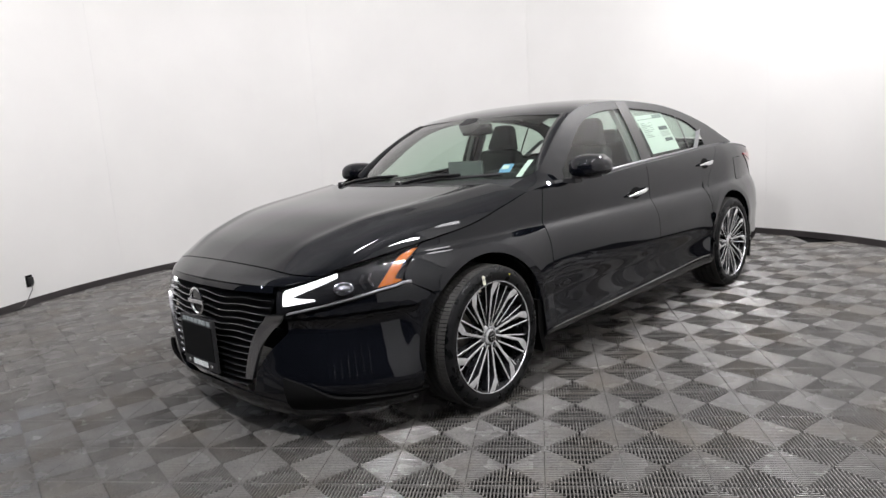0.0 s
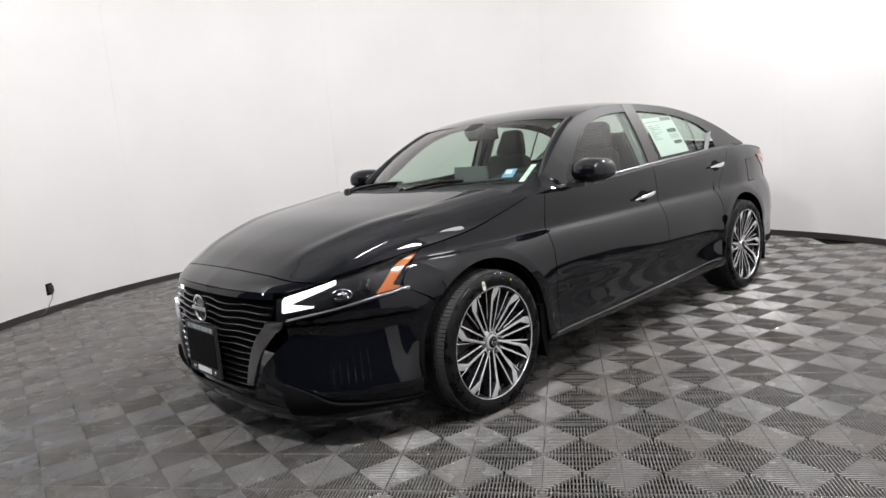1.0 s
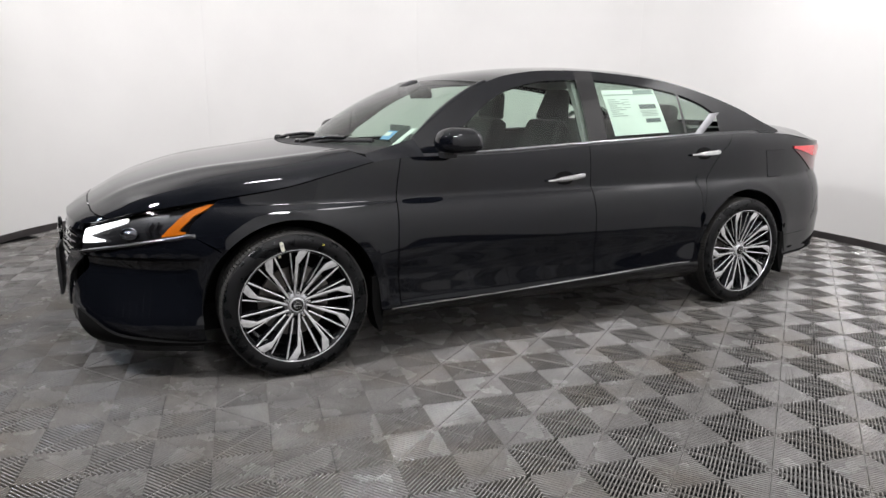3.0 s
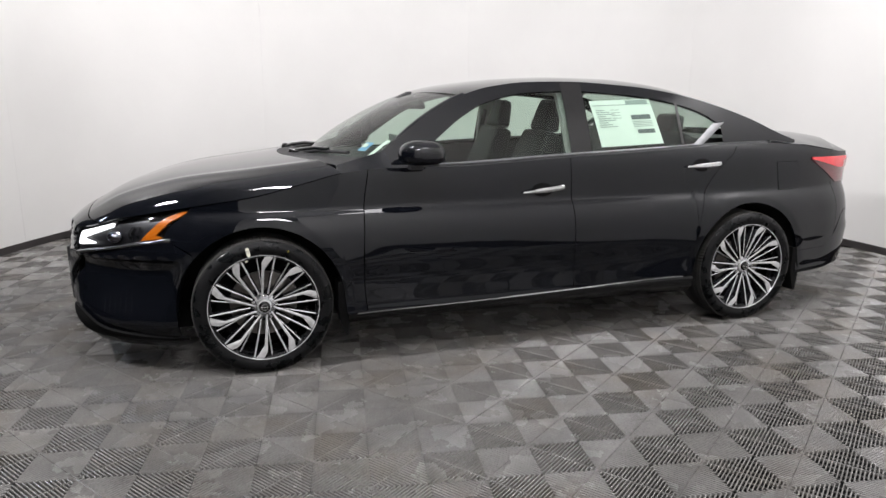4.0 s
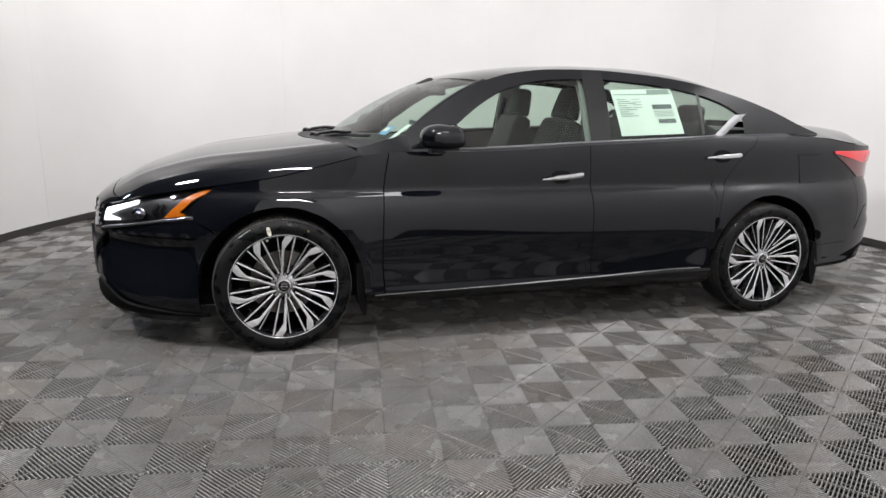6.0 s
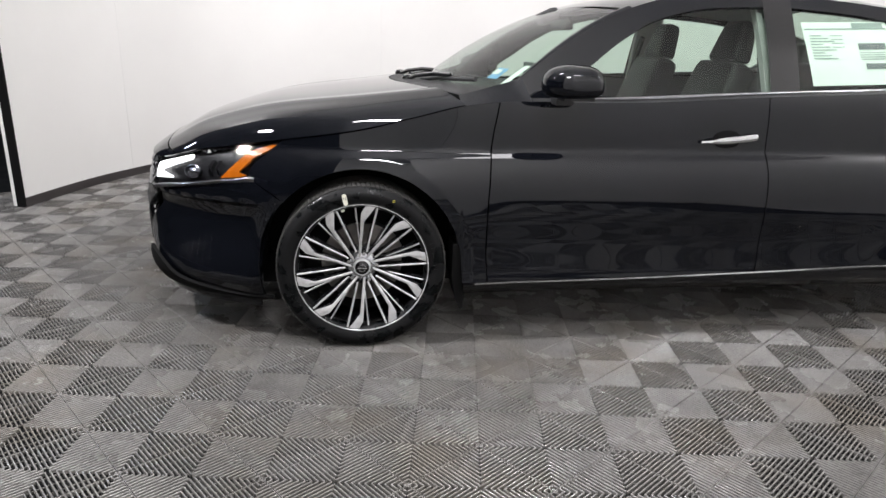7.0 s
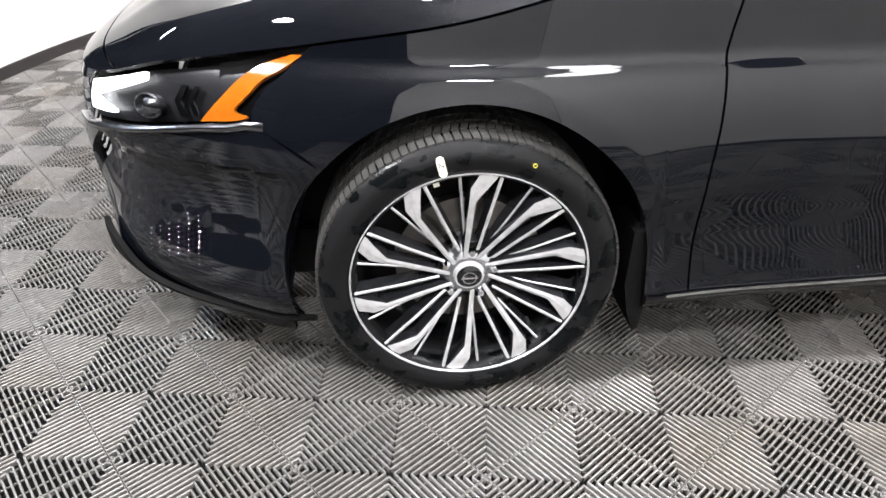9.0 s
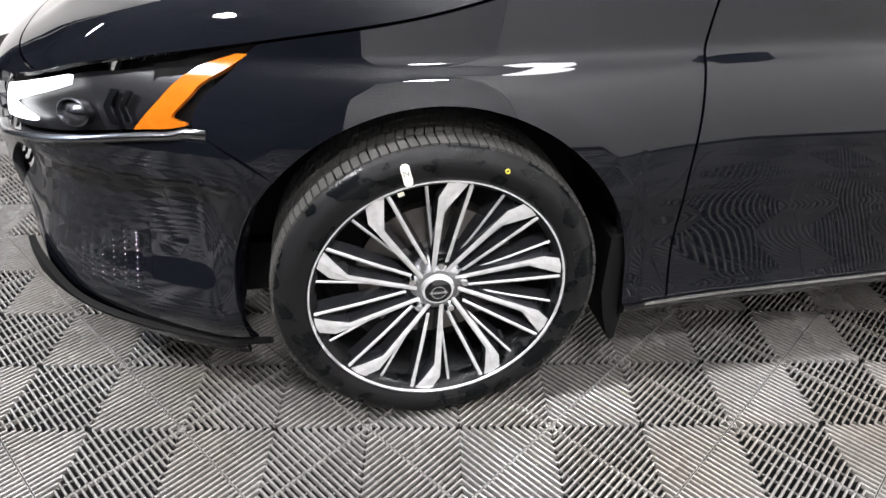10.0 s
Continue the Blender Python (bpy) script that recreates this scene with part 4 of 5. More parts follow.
BROAD = [(0.040, -0.0137, -0.0042), (0.190, -0.0047, 0.0092), (0.224, -0.0027, 0.0345), (0.249, 0.0125, 0.0545), (0.2555, 0.0148, 0.0570)]
THIN = [(0.062, 0.0150, 0.0225), (0.150, 0.0340, 0.0420), (0.2475, 0.0565, 0.0648)]
SLIM = [(0.085, -0.0026, 0.0026), (0.15, -0.0028, 0.0028), (0.250, -0.0032, 0.0032)]


def wheel(spin, wheel_label):
    """One wheel about the origin, its outer face towards -y."""
    rim = part("wheel", lathe([(0.2580, -0.1075), (0.2500, -0.0985), (0.2400, -0.060), (0.228, 0.02), (0.230, 0.09), (0.246, 0.105), (0.249, 0.09), (0.244, 0.02), (0.250, -0.080)], 96, closed=True), BARREL, car, wheel_label)
    part("tyre", tyre_mesh(), RUBBER, rim, "black rubber tyre")
    part("tread", tread_mesh(), TREAD, rim, "dusty tyre tread")
    part("rim_lip", lathe([(0.2565, -0.1065), (0.2580, -0.1120), (0.2610, -0.1120), (0.2618, -0.108), (0.2580, -0.103)], 96, closed=True), MACHINED, rim, "machined rim edge")
    part("brake_disc", lathe([(0.062, -0.020), (0.160, -0.020), (0.160, 0.004), (0.062, 0.004)], 48, closed=True), BRAKE, rim, "iron brake disc")
    part("back_plate", lathe([(0.001, 0.030), (0.221, 0.030), (0.221, 0.034), (0.001, 0.034)], 48), VOID_BLACK, rim)
    caliper = bmesh.new()
    for k in range(7):
        a0, a1 = radians(20 + k * 8), radians(28 + k * 8)
        vs = [caliper.verts.new((r * math.cos(a), y, r * math.sin(a))) for r in (0.105, 0.172) for a in (a0, a1) for y in (-0.046, 0.0)]
        for f in ((0, 1, 3, 2), (4, 6, 7, 5), (0, 4, 5, 1), (2, 3, 7, 6), (0, 2, 6, 4), (1, 5, 7, 3)):
            caliper.faces.new([vs[i] for i in f])
    bmesh.ops.recalc_face_normals(caliper, faces=caliper.faces)
    part("brake_caliper", caliper, BRAKE, rim, "grey brake caliper")
    part("hub", lathe([(0.001, -0.078), (0.040, -0.082), (0.052, -0.078), (0.078, -0.052), (0.082, -0.02)], 40), BARREL, rim)
    cap = part("centre_cap", lathe([(0.001, -0.0955), (0.022, -0.0945), (0.0265, -0.0915), (0.0275, -0.080)], 32), GLOSS_BLACK, rim, "gloss black centre cap")
    part("cap_ring", lathe([(0.0280, -0.0905), (0.0318, -0.0895), (0.0350, -0.0830), (0.0420, -0.070), (0.0280, -0.078)], 40, closed=True), MACHINED, rim, "machined ring")
    part("cap_badge", lathe([(0.0135, -0.0970), (0.0155, -0.0970), (0.0155, -0.0935), (0.0135, -0.0935)], 28, closed=True), CHROME, cap)
    part("cap_badge_bar", box((-0.0185, -0.0975, -0.0020), (0.0185, -0.0940, 0.0020)), CHROME, cap, smooth=False)
    for k in range(5):
        a = radians(7 + 72 * k + spin)
        c = Vector((0.0575 * math.sin(a), 0, 0.0575 * math.cos(a)))
        part("lug_nut", lathe([(0.001, -0.088), (0.0075, -0.088), (0.0085, -0.084), (0.0095, -0.066)], 6, "y", c), CHROME, rim)
        part("nut_well", lathe([(0.0105, -0.074), (0.0155, -0.0785), (0.017, -0.066)], 20, "y", c), VOID_BLACK, rim)
    shapes = (("broad_spoke", BROAD, 0.0, 0.0), ("thin_spoke", THIN, 0.0, -0.001), ("slim_spoke", SLIM, 30.5, -0.012))
    for name, outline, lead, dip in shapes:
        first = None
        for k in range(10):
            if first is None:
                first = part(name, spoke_mesh(outline, dip), [MACHINED, RIM_DARK], rim, "machined alloy spoke with dark flanks", smooth=False)
                ob = first
            else:
                ob = new(name, first.data)
                ob.parent = rim
            ob.matrix_basis = Matrix.Rotation(radians(spin + lead + 36 * k), 4, "Y")
    valve = part("valve", lathe([(0.004, -0.090), (0.004, -0.062)], 8, "y", (0.205 * math.sin(radians(spin + 136)), 0, 0.205 * math.cos(radians(spin + 136)))), MATT_BLACK, rim)
    # raised unreadable sidewall lettering, as plain bars
    for start, number in ((70, 7), (-128, 6), (165, 6)):
        for k in range(number):
            w = (0.010, 0.007, 0.012)[k % 3]
            m = Matrix.Rotation(radians(start + k * 3.6), 4, "Y") @ Matrix.Translation((0, 0, 0.289))
            part("raised_letter", box((-w / 2, -0.1178, -0.0075), (w / 2, -0.1150, 0.0075), m), RUBBER, rim, smooth=False)
    return rim


def tyre_label(rim):
    bm = bmesh.new()
    m = Matrix.Rotation(radians(-12.5), 4, "Y") @ Matrix.Translation((0, 0, 0.286))
    ring = []
    for k in range(24):
        a = 2 * math.pi * k / 24
        ring.append((0.0085 * math.cos(a), 0.0135 * (1 if math.sin(a) > 0 else -1) + 0.0085 * math.sin(a)))
    front = [bm.verts.new(m @ Vector((x, -0.1186, z))) for x, z in ring]
    back = [bm.verts.new(m @ Vector((x, -0.1150, z))) for x, z in ring]
    bm.faces.new(front)
    for k in range(24):
        bm.faces.new((front[k], back[k], back[(k + 1) % 24], front[(k + 1) % 24]))
    bmesh.ops.recalc_face_normals(bm, faces=bm.faces)
    mark = part("tyre_sticker", bm, STICKER_CREAM, rim, "cream oval sticker", smooth=False)
    text_object("letter", "N", m @ Matrix.Translation((0, -0.1188, 0.004)) @ Matrix.Rotation(math.pi / 2, 4, "X"), 0.015, INK, mark)
    m2 = Matrix.Rotation(radians(-17), 4, "Y") @ Matrix.Translation((0, 0.012, 0.2420))
    part("rim_sticker", box((-0.006, -0.1085, -0.0045), (0.006, -0.1055, 0.0045), m2), STICKER_CREAM, rim, "small white sticker", smooth=False)
    m3 = Matrix.Rotation(radians(24), 4, "Y") @ Matrix.Translation((0, -0.117, 0.299))
    dot = lathe([(0.0030, -0.0012), (0.0045, -0.0012), (0.0045, 0.001), (0.0030, 0.001)], 16, closed=True)
    bmesh.ops.transform(dot, matrix=m3, verts=dot.verts)
    part("paint_dot", dot, YELLOW, rim, "yellow paint ring", smooth=False)


STICKER_CREAM = material("cream_sticker", (0.80, 0.78, 0.66), 0.6, vary=0.05, scale=30)
YELLOW = material("yellow_paint_mark", (0.75, 0.65, 0.08), 0.6)
front_left = wheel(0.0, "ten-blade machined alloy wheel with a new tyre")
front_left.matrix_basis = pose(0.0, -WHEEL_Y, HUB_Z)
tyre_label(front_left)
rear_left = wheel(14.0, "ten-blade machined alloy wheel with a new tyre")
rear_left.matrix_basis = pose(2.825, -WHEEL_Y, HUB_Z)
for x in WHEEL_X:
    twin = copy_thing(rear_left, pose(x, WHEEL_Y, HUB_Z, 0, 0, 180))
    twin.parent = car
# Arch liners and mud flaps.
for x in WHEEL_X:
    for side in (-1, 1):
        bm = bmesh.new()
        rows = []
        for k in range(25):
            a = radians(-8 + 196 * k / 24)
            c, s = math.cos(a), math.sin(a)
            rows.append([bm.verts.new((x + 0.400 * c, side * y, HUB_Z + 0.400 * s)) for y in (0.86, 0.56)] + [bm.verts.new((x + 0.18 * c, side * 0.56, HUB_Z + 0.18 * s))])
        for a, b in zip(rows, rows[1:]):
            for k in range(2):
                bm.faces.new((a[k], b[k], b[k + 1], a[k + 1]))
        part("arch_liner", bm, VOID_BLACK, car)
        flap = bmesh.new()
        outline = ((0.358, 0.42), (0.386, 0.42), (0.410, 0.30), (0.414, 0.25), (0.404, 0.150), (0.392, 0.146), (0.372, 0.20), (0.356, 0.28))
        near = [flap.verts.new((x + a, side * 0.893, b)) for a, b in outline]
        deep = [flap.verts.new((x + a, side * 0.77, b)) for a, b in outline]
        flap.faces.new(near), flap.faces.new(deep[::-1])
        for k in range(8):
            flap.faces.new((near[k], deep[k], deep[(k + 1) % 8], near[(k + 1) % 8]))
        bmesh.ops.recalc_face_normals(flap, faces=flap.faces)
        part("mud_flap", flap, VOID_BLACK, car, "black mud flap", bevel=0.004)

# ---- mirrors, handles, rear lamps, fuel flap, wipers ----
def mirror_head(side):
    bm = bmesh.new()
    bmesh.ops.create_uvsphere(bm, u_segments=40, v_segments=24, radius=1)
    for v in bm.verts:
        x, y, z = v.co
        pw = lambda t, k: math.copysign(abs(t) ** k, t)
        v.co = Vector((0.116 * pw(x, 0.85) if x < 0 else 0.082 * pw(x, 0.55), 0.102 * pw(y, 0.82), (0.070 * pw(z, 0.88) if z > 0 else 0.050 * pw(z, 0.6)) * (1 - 0.14 * x)))
        v.co.x = v.co.x * 1.16 + 0.06 * v.co.y
    bmesh.ops.transform(bm, matrix=Matrix.Translation((0.79, -0.957, 1.047)), verts=bm.verts)
    if side:
        bmesh.ops.transform(bm, matrix=MIRROR, verts=bm.verts)
        bmesh.ops.reverse_faces(bm, faces=bm.faces)
    return bm


def mirrored_box(lo, hi, side, m=None):
    bm = box(lo, hi, m)
    if side:
        bmesh.ops.transform(bm, matrix=MIRROR, verts=bm.verts)
        bmesh.ops.reverse_faces(bm, faces=bm.faces)
    return bm


for side in (0, 1):
    head = part("door_mirror", mirror_head(side), PAINT, car, "glossy black door mirror")
    part("mirror_base", mirrored_box((0.735, -0.985, 0.990), (0.850, -0.870, 1.002), side), MATT_BLACK, head, "black lower mirror shell", bevel=0.005)
    part("mirror_foot", mirrored_box((0.735, -0.890, 0.966), (0.800, -0.815, 0.992), side), MATT_BLACK, head, bevel=0.006)
    glass = part("mirror_glass", mirrored_box((0.846, -1.020, 1.022), (0.868, -0.915, 1.070), side), CHROME, head, "mirror glass", smooth=False)


def handle_bar(x0, x1, z0, z1, side):
    bm = bmesh.new()
    rows = []
    for k in range(17):
        t = k / 16
        x, z = mixed(x0, x1, t), mixed(z0, z1, t)
        h = mixed(0.006, 0.0135, ease(t * 2.2)) * (1 if t < 0.97 else 0.8)
        out = 0.012 + 0.024 * math.sin(math.pi * min(max(t, 0.04), 0.97)) ** 0.6
        y = shell(u_at(x), z).y
        rows.append([bm.verts.new((x, y - o, z + d)) for o, d in ((out - 0.014, -h), (out - 0.003, -h * 0.9), (out, -h * 0.3), (out - 0.001, h * 0.7), (out - 0.006, h), (out - 0.014, h * 0.9))])
    for a, b in zip(rows, rows[1:]):
        for k in range(6):
            bm.faces.new((a[k], b[k], b[(k + 1) % 6], a[(k + 1) % 6]))
    bm.faces.new(rows[0]), bm.faces.new(rows[-1][::-1])
    bmesh.ops.recalc_face_normals(bm, faces=bm.faces)
    if side:
        bmesh.ops.transform(bm, matrix=MIRROR, verts=bm.verts)
        bmesh.ops.reverse_faces(bm, faces=bm.faces)
    return bm


for x0, x1, z0, z1 in ((1.362, 1.604, 0.826, 0.848), (2.388, 2.622, 0.936, 0.949)):
    xc, zc = (x0 + x1) / 2 - 0.005, (z0 + z1) / 2
    for side in (0, 1):
        h = part("door_handle", handle_bar(x0, x1, z0, z1, side), CHROME, car, "satin chrome door handle")
        # No hollow is cut: a flat black disc stands for the recess's shade.
        bm = grid_patch(lambda p, q: shell_out(u_at(xc + 0.062 * q * math.cos(2 * math.pi * p)), zc + 0.036 * q * math.sin(2 * math.pi * p), 0.0015 - 0.0 * q), 32, 4)
        if side:
            bmesh.ops.transform(bm, matrix=MIRROR, verts=bm.verts)
        part("handle_cup_shade", bm, VOID_BLACK, h, "flat dark patch as the shade of the finger recess")

tails = both("rear_lamp", on_skin(lambda p, q: (mixed(4.870, 5.42, p), mixed(mixed(0.952, 0.800, min(p / 0.50, 1)), 0.968 - 0.004 * p, q)), 0.004), DARK_RED, "red and dark red wraparound rear lamp", 0.01, 30, 8)
under(tails, "red_lens", on_skin(lambda p, q: (mixed(4.875, 5.42, p), mixed(mixed(0.953, 0.892, min(p / 0.55, 1)), 0.966 - 0.004 * p, q)), 0.008), RED_LENS, "bright red lens", 0.004, 30, 5)
flap = part("fuel_flap", grid_patch(lambda p, q: shell_out(u_at(mixed(3.057, 3.235, p) + 0.018 * (1 - q)), mixed(0.781, 0.946, q), 0.0022), 10, 10, 0.004), PAINT, car)
part("flap_gap", grid_patch(lambda p, q: shell_out(u_at(mixed(3.0545, 3.2375, p) + 0.018 * (1 - q)), mixed(0.7785, 0.9485, q), 0.0008), 10, 10), VOID_BLACK, flap)
for y0, x1, y1 in ((0.42, 0.43, -0.12), (-0.10, 0.45, -0.62)):
    blade = part("wiper", tube([(0.30, y0, 1.008), (0.36, mixed(y0, y1, 0.3), 1.024), (0.42, mixed(y0, y1, 0.7), 1.033), (x1 + 0.02, y1, 1.040)], 0.009, 12), MATT_BLACK, car, "black wiper blade")
    arm = tube([(0.235, y0 + 0.03, 1.006), (0.27, mixed(y0, y1, 0.12), 1.028), (0.34, mixed(y0, y1, 0.34), 1.043), (0.40, mixed(y0, y1, 0.55), 1.043)], 0.010, 12)
    part("wiper_arm", arm, GLOSS_BLACK, blade, "gloss black wiper arm")
    part("pivot_cover", lathe([(0.001, 0.034), (0.020, 0.030), (0.027, 0.016), (0.029, -0.012)], 24, "z", (0.235, y0 + 0.03, 0.996)), GLOSS_BLACK, blade, "round pivot cover")
part("scuttle_panel", grid_patch(whole_width(lambda p, q: mixed(Vector((mixed(0.16, 0.40, p * p) - 0.01, -0.73 * p, mixed(1.008, 0.985, p**4))), WS_LOW(p) + Vector((0.02, 0, -0.004)), q)), 30, 4), MATT_BLACK, car, "black plastic scuttle below the windscreen")

# ---- cabin interior ----
def cushion(lo, hi, m, r=0.05, taper=0.0):
    bm = box(lo, hi)
    bmesh.ops.bevel(bm, geom=bm.edges[:], offset=r, segments=4, profile=0.6, affect="EDGES")
    if taper:
        top = max(v.co.z for v in bm.verts)
        for v in bm.verts:
            v.co.y *= 1 - taper * max(v.co.z, 0) / top
            v.co.x *= 1 - 0.4 * taper * max(v.co.z, 0) / top
    bmesh.ops.transform(bm, matrix=m, verts=bm.verts)
    return bm


def seat(x, y):
    s = part("seat", cushion((-0.26, -0.25, -0.07), (0.26, 0.25, 0.07), pose(x - 0.22, y, 0.56, 0, -6, 0), 0.06), LEATHER, car, "black leather seat")
    part("seat_back", cushion((-0.07, -0.24, 0), (0.07, 0.24, 0.58), pose(x, y, 0.58, 0, 20, 0), 0.055, 0.30), LEATHER, s)
    part("headrest", cushion((-0.05, -0.13, 0), (0.05, 0.13, 0.19), pose(x + 0.20, y, 1.125, 0, 14, 0), 0.045, 0.42), LEATHER, s)
    for d in (-0.06, 0.06):
        part("headrest_rod", tube([(x + 0.185, y + d, 1.08), (x + 0.215, y + d, 1.16)], 0.006, 8), CHROME, s)
    return s


for y in (-0.37, 0.37):
    seat(1.50, y)
bench = part("rear_seat", cushion((-0.26, -0.62, -0.08), (0.24, 0.62, 0.08), pose(2.12, 0, 0.56, 0, -6, 0), 0.06), LEATHER, car, "black leather rear bench")
part("bench_back", cushion((-0.07, -0.62, 0), (0.07, 0.62, 0.58), pose(2.34, 0, 0.58, 0, 24, 0), 0.055), LEATHER, bench)
for y in (-0.38, 0.0, 0.38):
    part("headrest", cushion((-0.05, -0.12, 0), (0.05, 0.12, 0.14), pose(2.56, y, 1.09, 0, 16, 0), 0.04, 0.25), LEATHER, bench)
part("parcel_shelf", box((2.60, -0.62, 1.06), (3.06, 0.62, 1.085)), TRIM_GREY, car)
dash = part("dashboard", cushion((0.42, -0.70, 0.62), (0.92, 0.70, 0.985), pose(0, 0, 0), 0.05), TRIM_GREY, car, "dark soft dashboard")
part("display", box((0.86, -0.14, 0.985), (0.875, 0.14, 1.095), pose(0, 0, 0, 0, 0, 0)), SCREEN_REFLECTION, dash, "upright display screen", bevel=0.003)
part("instrument_hood", cushion((0.80, -0.52, 0.95), (0.98, -0.22, 1.04), pose(0, 0, 0), 0.04), TRIM_GREY, dash)
wheel_m = pose(1.02, -0.37, 0.90, 0, 66, 0)
bm = bmesh.new()
add_lathe(bm, [(0.170 + 0.016 * math.cos(a), 0.016 * math.sin(a)) for a in (2 * math.pi * k / 10 for k in range(10))], 40, "z", closed=True)
add_box(bm, (-0.16, -0.02, -0.01), (0.16, 0.02, 0.01)), add_box(bm, (-0.06, -0.05, -0.02), (0.06, 0.05, 0.02)), add_box(bm, (-0.02, -0.16, -0.01), (0.02, 0.0, 0.01))
bmesh.ops.transform(bm, matrix=wheel_m, verts=bm.verts)
bmesh.ops.recalc_face_normals(bm, faces=bm.faces)
part("steering_wheel", bm, LEATHER, car, "black steering wheel")
part("inner_mirror", cushion((-0.015, -0.115, -0.033), (0.015, 0.115, 0.033), pose(1.00, 0.0, 1.285, 0, -18, 6), 0.012), GLOSS_BLACK, car, "inner rear-view mirror")
part("mirror_pod", cushion((-0.05, -0.05, -0.03), (0.05, 0.05, 0.03), pose(0.93, 0.0, 1.315, 0, -25, 0), 0.02), MATT_BLACK, car, "sensor pod above the mirror")
part("headliner", grid_patch(whole_width(lambda p, q: (lambda v: Vector((v.x, v.y * 0.94, v.z - 0.035)))(roof_skin(p, mixed(0.03, 0.97, q)))), 24, 20), HEADLINER, car, "pale grey headliner")
for side in (0, 1):
    bm = grid_patch(lambda p, q: (lambda x: shell(u_at(x), mixed(0.45, TOP(u_at(x)) - 0.01, q)) + Vector((0, 0.075, 0)))(mixed(0.75, 2.6, p)), 24, 6)
    bp = grid_patch(lambda p, q: cabin(mixed(1.66, 1.80, p) + 0.02 * (1 - q), mixed(0.9, 1.37, q)) + Vector((0, 0.035, 0)), 2, 8, 0.03)
    for b in (bm, bp):
        if side:
            bmesh.ops.transform(b, matrix=MIRROR, verts=b.verts)
    part("door_lining", bm, TRIM_GREY, car, "dark door lining")
    part("post_lining", bp, HEADLINER, car, "pale inner post cover")
    belt = [cabin(1.70, 1.24) + Vector((0.0, 0.075, 0)), cabin(1.68, 1.0) + Vector((0, 0.08, 0)), Vector((1.70, -0.74, 0.6))]
    if side:
        belt = [Vector((v.x, -v.y, v.z)) for v in belt]
    part("seat_belt", tube(belt, 0.018, 6), TRIM_GREY, car, "grey seat belt")
part("cabin_floor", box((0.45, -0.74, 0.30), (2.70, 0.74, 0.34)), VOID_BLACK, car)

# Papers on the panes.
def pane_paper(name, corners, mat, label, parent, sink=0.0045, n=8):
    """A sheet on the inner face of a side pane, from its corners as (x, z)."""
    (ax, az), (bx, bz), (cx, cz), (dx, dz) = corners
    return part(name, grid_patch(lambda p, q: cabin(mixed(mixed(ax, bx, p), mixed(dx, cx, p), q), mixed(mixed(az, bz, p), mixed(dz, cz, p), q)) + Vector((0, 0.008 + sink, 0)), n, n), mat, parent, label)


SHEET = ((1.878, 1.050), (2.292, 1.066), (2.246, 1.318), (1.846, 1.303))
sheet = pane_paper("price_sheet", SHEET, PAPER, "white printed price sheet inside the rear pane", None)
tagged(sheet, "white printed price sheet inside the rear side window", "paper sheet")


def on_sheet(p0, q0, p1, q1, mat, name):
    (ax, az), (bx, bz), (cx, cz), (dx, dz) = SHEET
    at = lambda p, q: (mixed(mixed(ax, bx, p), mixed(dx, cx, p), q), mixed(mixed(az, bz, p), mixed(dz, cz, p), q))
    pane_paper(name, (at(p0, q0), at(p1, q0), at(p1, q1), at(p0, q1)), mat, "", sheet, 0.0025, 3)


for k in range(9):
    on_sheet(0.06, 0.78 - 0.045 * k, 0.20 + 0.07 * ((k * 7) % 3), 0.795 - 0.045 * k, PALE_INK, "print_line")
for k in range(4):
    on_sheet(0.30, 0.78 - 0.06 * k, 0.44, 0.792 - 0.06 * k, PALE_INK, "print_line")
on_sheet(0.02, 0.885, 0.98, 0.90, PALE_INK, "print_line")
on_sheet(0.58, 0.90, 0.95, 0.985, PALE_INK, "print_block")
on_sheet(0.60, 0.56, 0.92, 0.66, INK, "print_block")
on_sheet(0.64, 0.25, 0.92, 0.34, INK, "print_block")
for k in range(4):
    on_sheet(0.60, 0.40 + 0.035 * k, 0.92, 0.412 + 0.035 * k, PALE_INK, "print_line")


def screen_paper(name, a0, a1, q0, q1, lean, mat, label, parent=car):
    return part(name, grid_patch(lambda p, q: screen_skin(mixed(a0, a1, p) + lean * q, mixed(q0, q1, q)) + Vector((0.004, 0, -0.004)), 4, 4), mat, parent, label)


blue = screen_paper("window_sticker", 0.770, 0.845, 0.080, 0.180, 0.012, BLUE_LABEL, "small blue windscreen sticker", None)
tagged(blue, "small blue printed sticker on the windscreen", "sticker")
part("sticker_print", grid_patch(lambda p, q: screen_skin(mixed(0.785, 0.83, p) + 0.006 * q, mixed(0.115, 0.16, q)) + Vector((0.0, 0, -0.001)), 2, 2), PAPER, blue)
strip = screen_paper("barcode_strip", 0.895, 0.930, 0.02, 0.22, 0.045, PAPER, "white barcode strip", None)
tagged(strip, "white barcode strip behind the windscreen corner", "sticker")


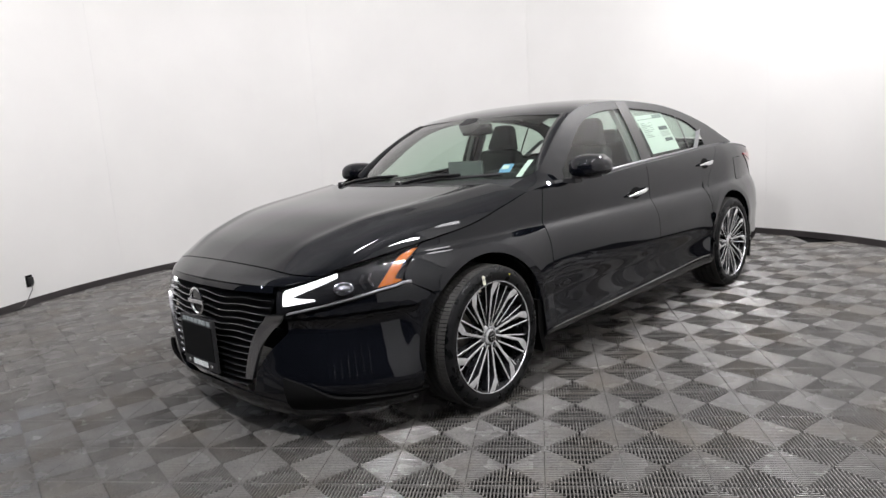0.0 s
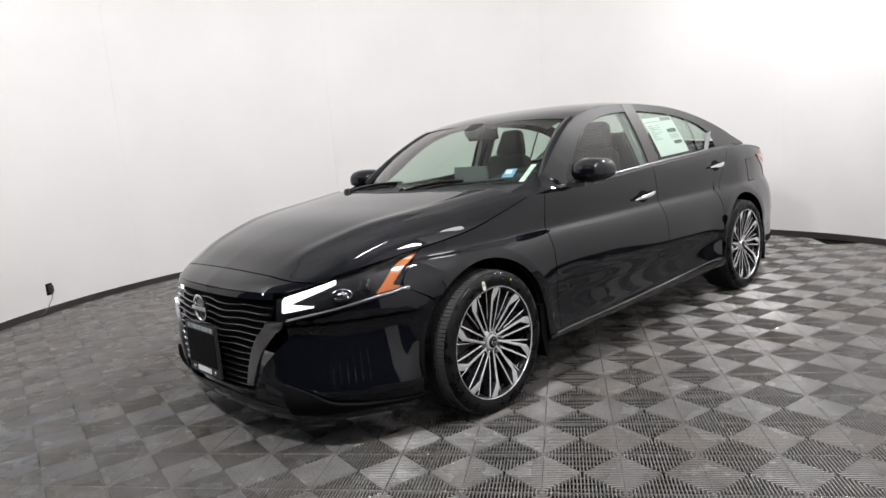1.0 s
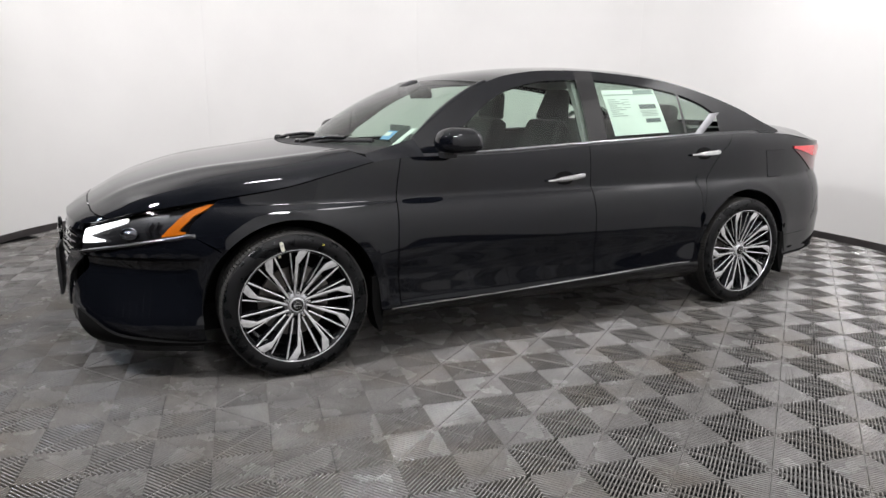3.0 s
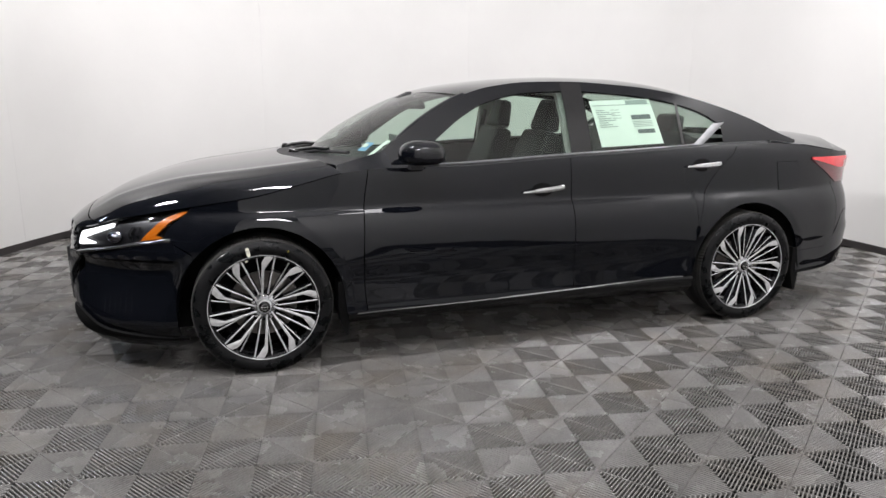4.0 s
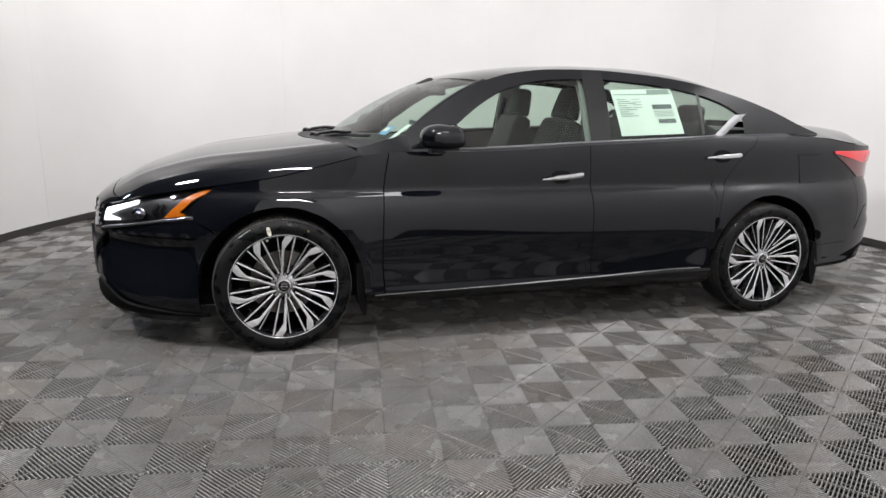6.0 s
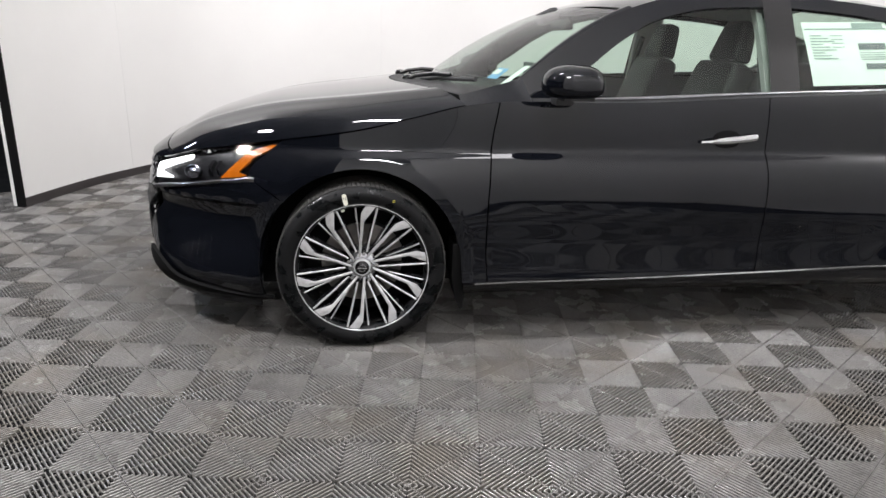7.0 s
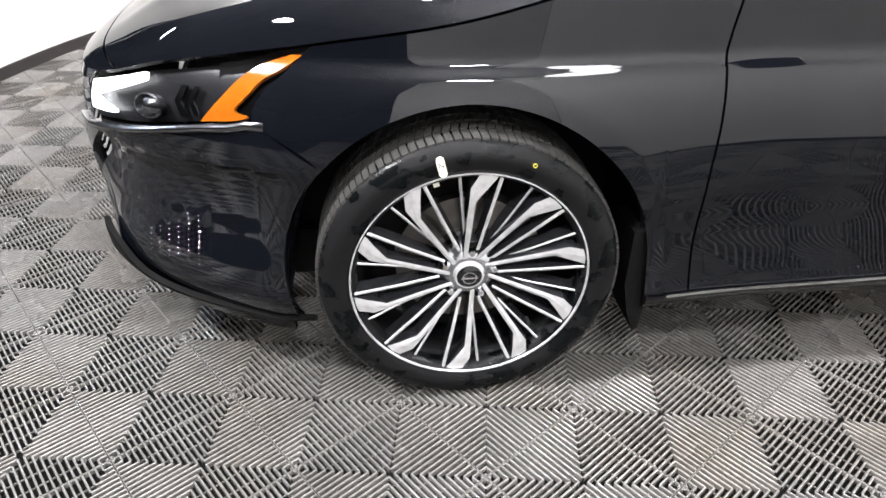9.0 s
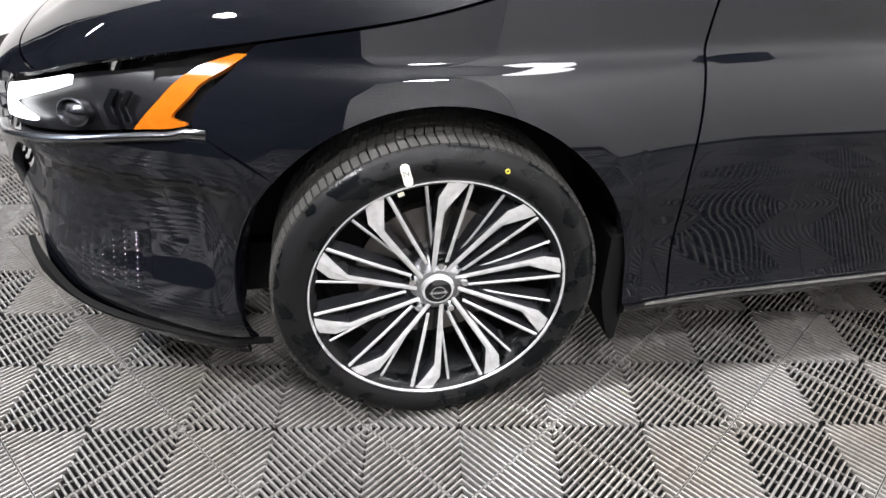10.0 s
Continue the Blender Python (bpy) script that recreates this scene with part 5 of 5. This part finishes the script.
def tile_mesh():
    """One open-ribbed tile: its corners are the star points; in each of its four triangles the ribs stand square to the edge."""
    bm = bmesh.new()
    h, pitch = TILE / 2, TILE / RIBS
    quads = []

    def bar(a, b, w, z0, z1, soft=0.0016):
        a, b = Vector((*a, 0)), Vector((*b, 0))
        d = (b - a).normalized()
        n = Vector((-d.y, d.x, 0)) * w / 2
        prof = [(0.9, z0), (1, z1 - soft * 2), (0.82, z1 - soft * 0.8), (0.36, z1), (-0.36, z1), (-0.82, z1 - soft * 0.8), (-1, z1 - soft * 2), (-0.9, z0)]
        ra = [bm.verts.new(a + n * k + Vector((0, 0, z))) for k, z in prof]
        rb = [bm.verts.new(b + n * k + Vector((0, 0, z))) for k, z in prof]
        for k in range(7):
            bm.faces.new((ra[k], rb[k], rb[k + 1], ra[k + 1])).smooth = True

    for side in range(4):
        r = Matrix.Rotation(side * math.pi / 2, 2)
        for k in range(RIBS):
            x = -h + (k + 0.5) * pitch
            reach = h - abs(x)
            # from the edge y = -h inwards as far as the diagonals
            bar(r @ Vector((x, -h + 0.0022)), r @ Vector((x, -h + reach)), RIB_W, -RIB_H, 0.0)
        for k in range(3, RIBS // 2, 3):
            y = -h + k * pitch
            half_w = h - k * pitch
            bar(r @ Vector((-half_w, y)), r @ Vector((half_w, y)), 0.0020, -RIB_H, -0.0080, 0.0004)
        bar(r @ Vector((-h, -h + 0.0017)), r @ Vector((h, -h + 0.0017)), 0.0017, -RIB_H, -0.0016, 0.0004)
    me = bpy.data.meshes.new("floor_tile")
    bm.to_mesh(me)
    bm.free()
    me.materials.append(TILE_GREY)
    return me


tile = tile_mesh()
floor = thing("floor", "grey open-ribbed interlocking plastic floor tiles", "floor", kind="structure")
cells = []
for i in range(-26, 27):
    for j in range(-26, 27):
        c = STAR + Matrix.Rotation(TILE_TURN, 3, "Z") @ Vector(((i + 0.5) * TILE, (j + 0.5) * TILE, 0))
        inside = False
        loop = WALL_LINE + [(0.3, -6.2), (-3.6, -5.6), (-3.4, 0.8)]
        for a, b in zip(loop, loop[1:] + loop[:1]):
            if (a[1] > c.y) != (b[1] > c.y) and c.x < (b[0] - a[0]) * (c.y - a[1]) / (b[1] - a[1]) + a[0]:
                inside = not inside
        if inside or min((Vector(p) - c.xy).length for p in WALL_LINE) < 0.5:
            cells.append(c)
cells.sort(key=lambda c: (c - Vector((-0.1, -1.5, 0))).length)
for c in cells[:300]:
    ob = new("tile", tile)
    ob.matrix_basis = Matrix.Translation(c) @ Matrix.Rotation(TILE_TURN, 4, "Z")
    ob.parent = floor
co = np.empty(len(tile.vertices) * 3)
tile.vertices.foreach_get("co", co)
co = co.reshape(-1, 3)
turn = np.array(Matrix.Rotation(TILE_TURN, 3, "Z"))
faces = [tuple(p.vertices) for p in tile.polygons]
rest = cells[300:]
verts = np.concatenate([co @ turn.T + np.array(c) for c in rest])
me = bpy.data.meshes.new("far_tiles")
me.from_pydata(verts.tolist(), [], [tuple(v + k * len(co) for v in f) for k in range(len(rest)) for f in faces])
me.materials.append(TILE_GREY)
me.polygons.foreach_set("use_smooth", [True] * len(me.polygons))
far = new("far_tiles", me)
far.parent = floor
tagged(far, "further ribbed grey floor tiles", kind="stuff")
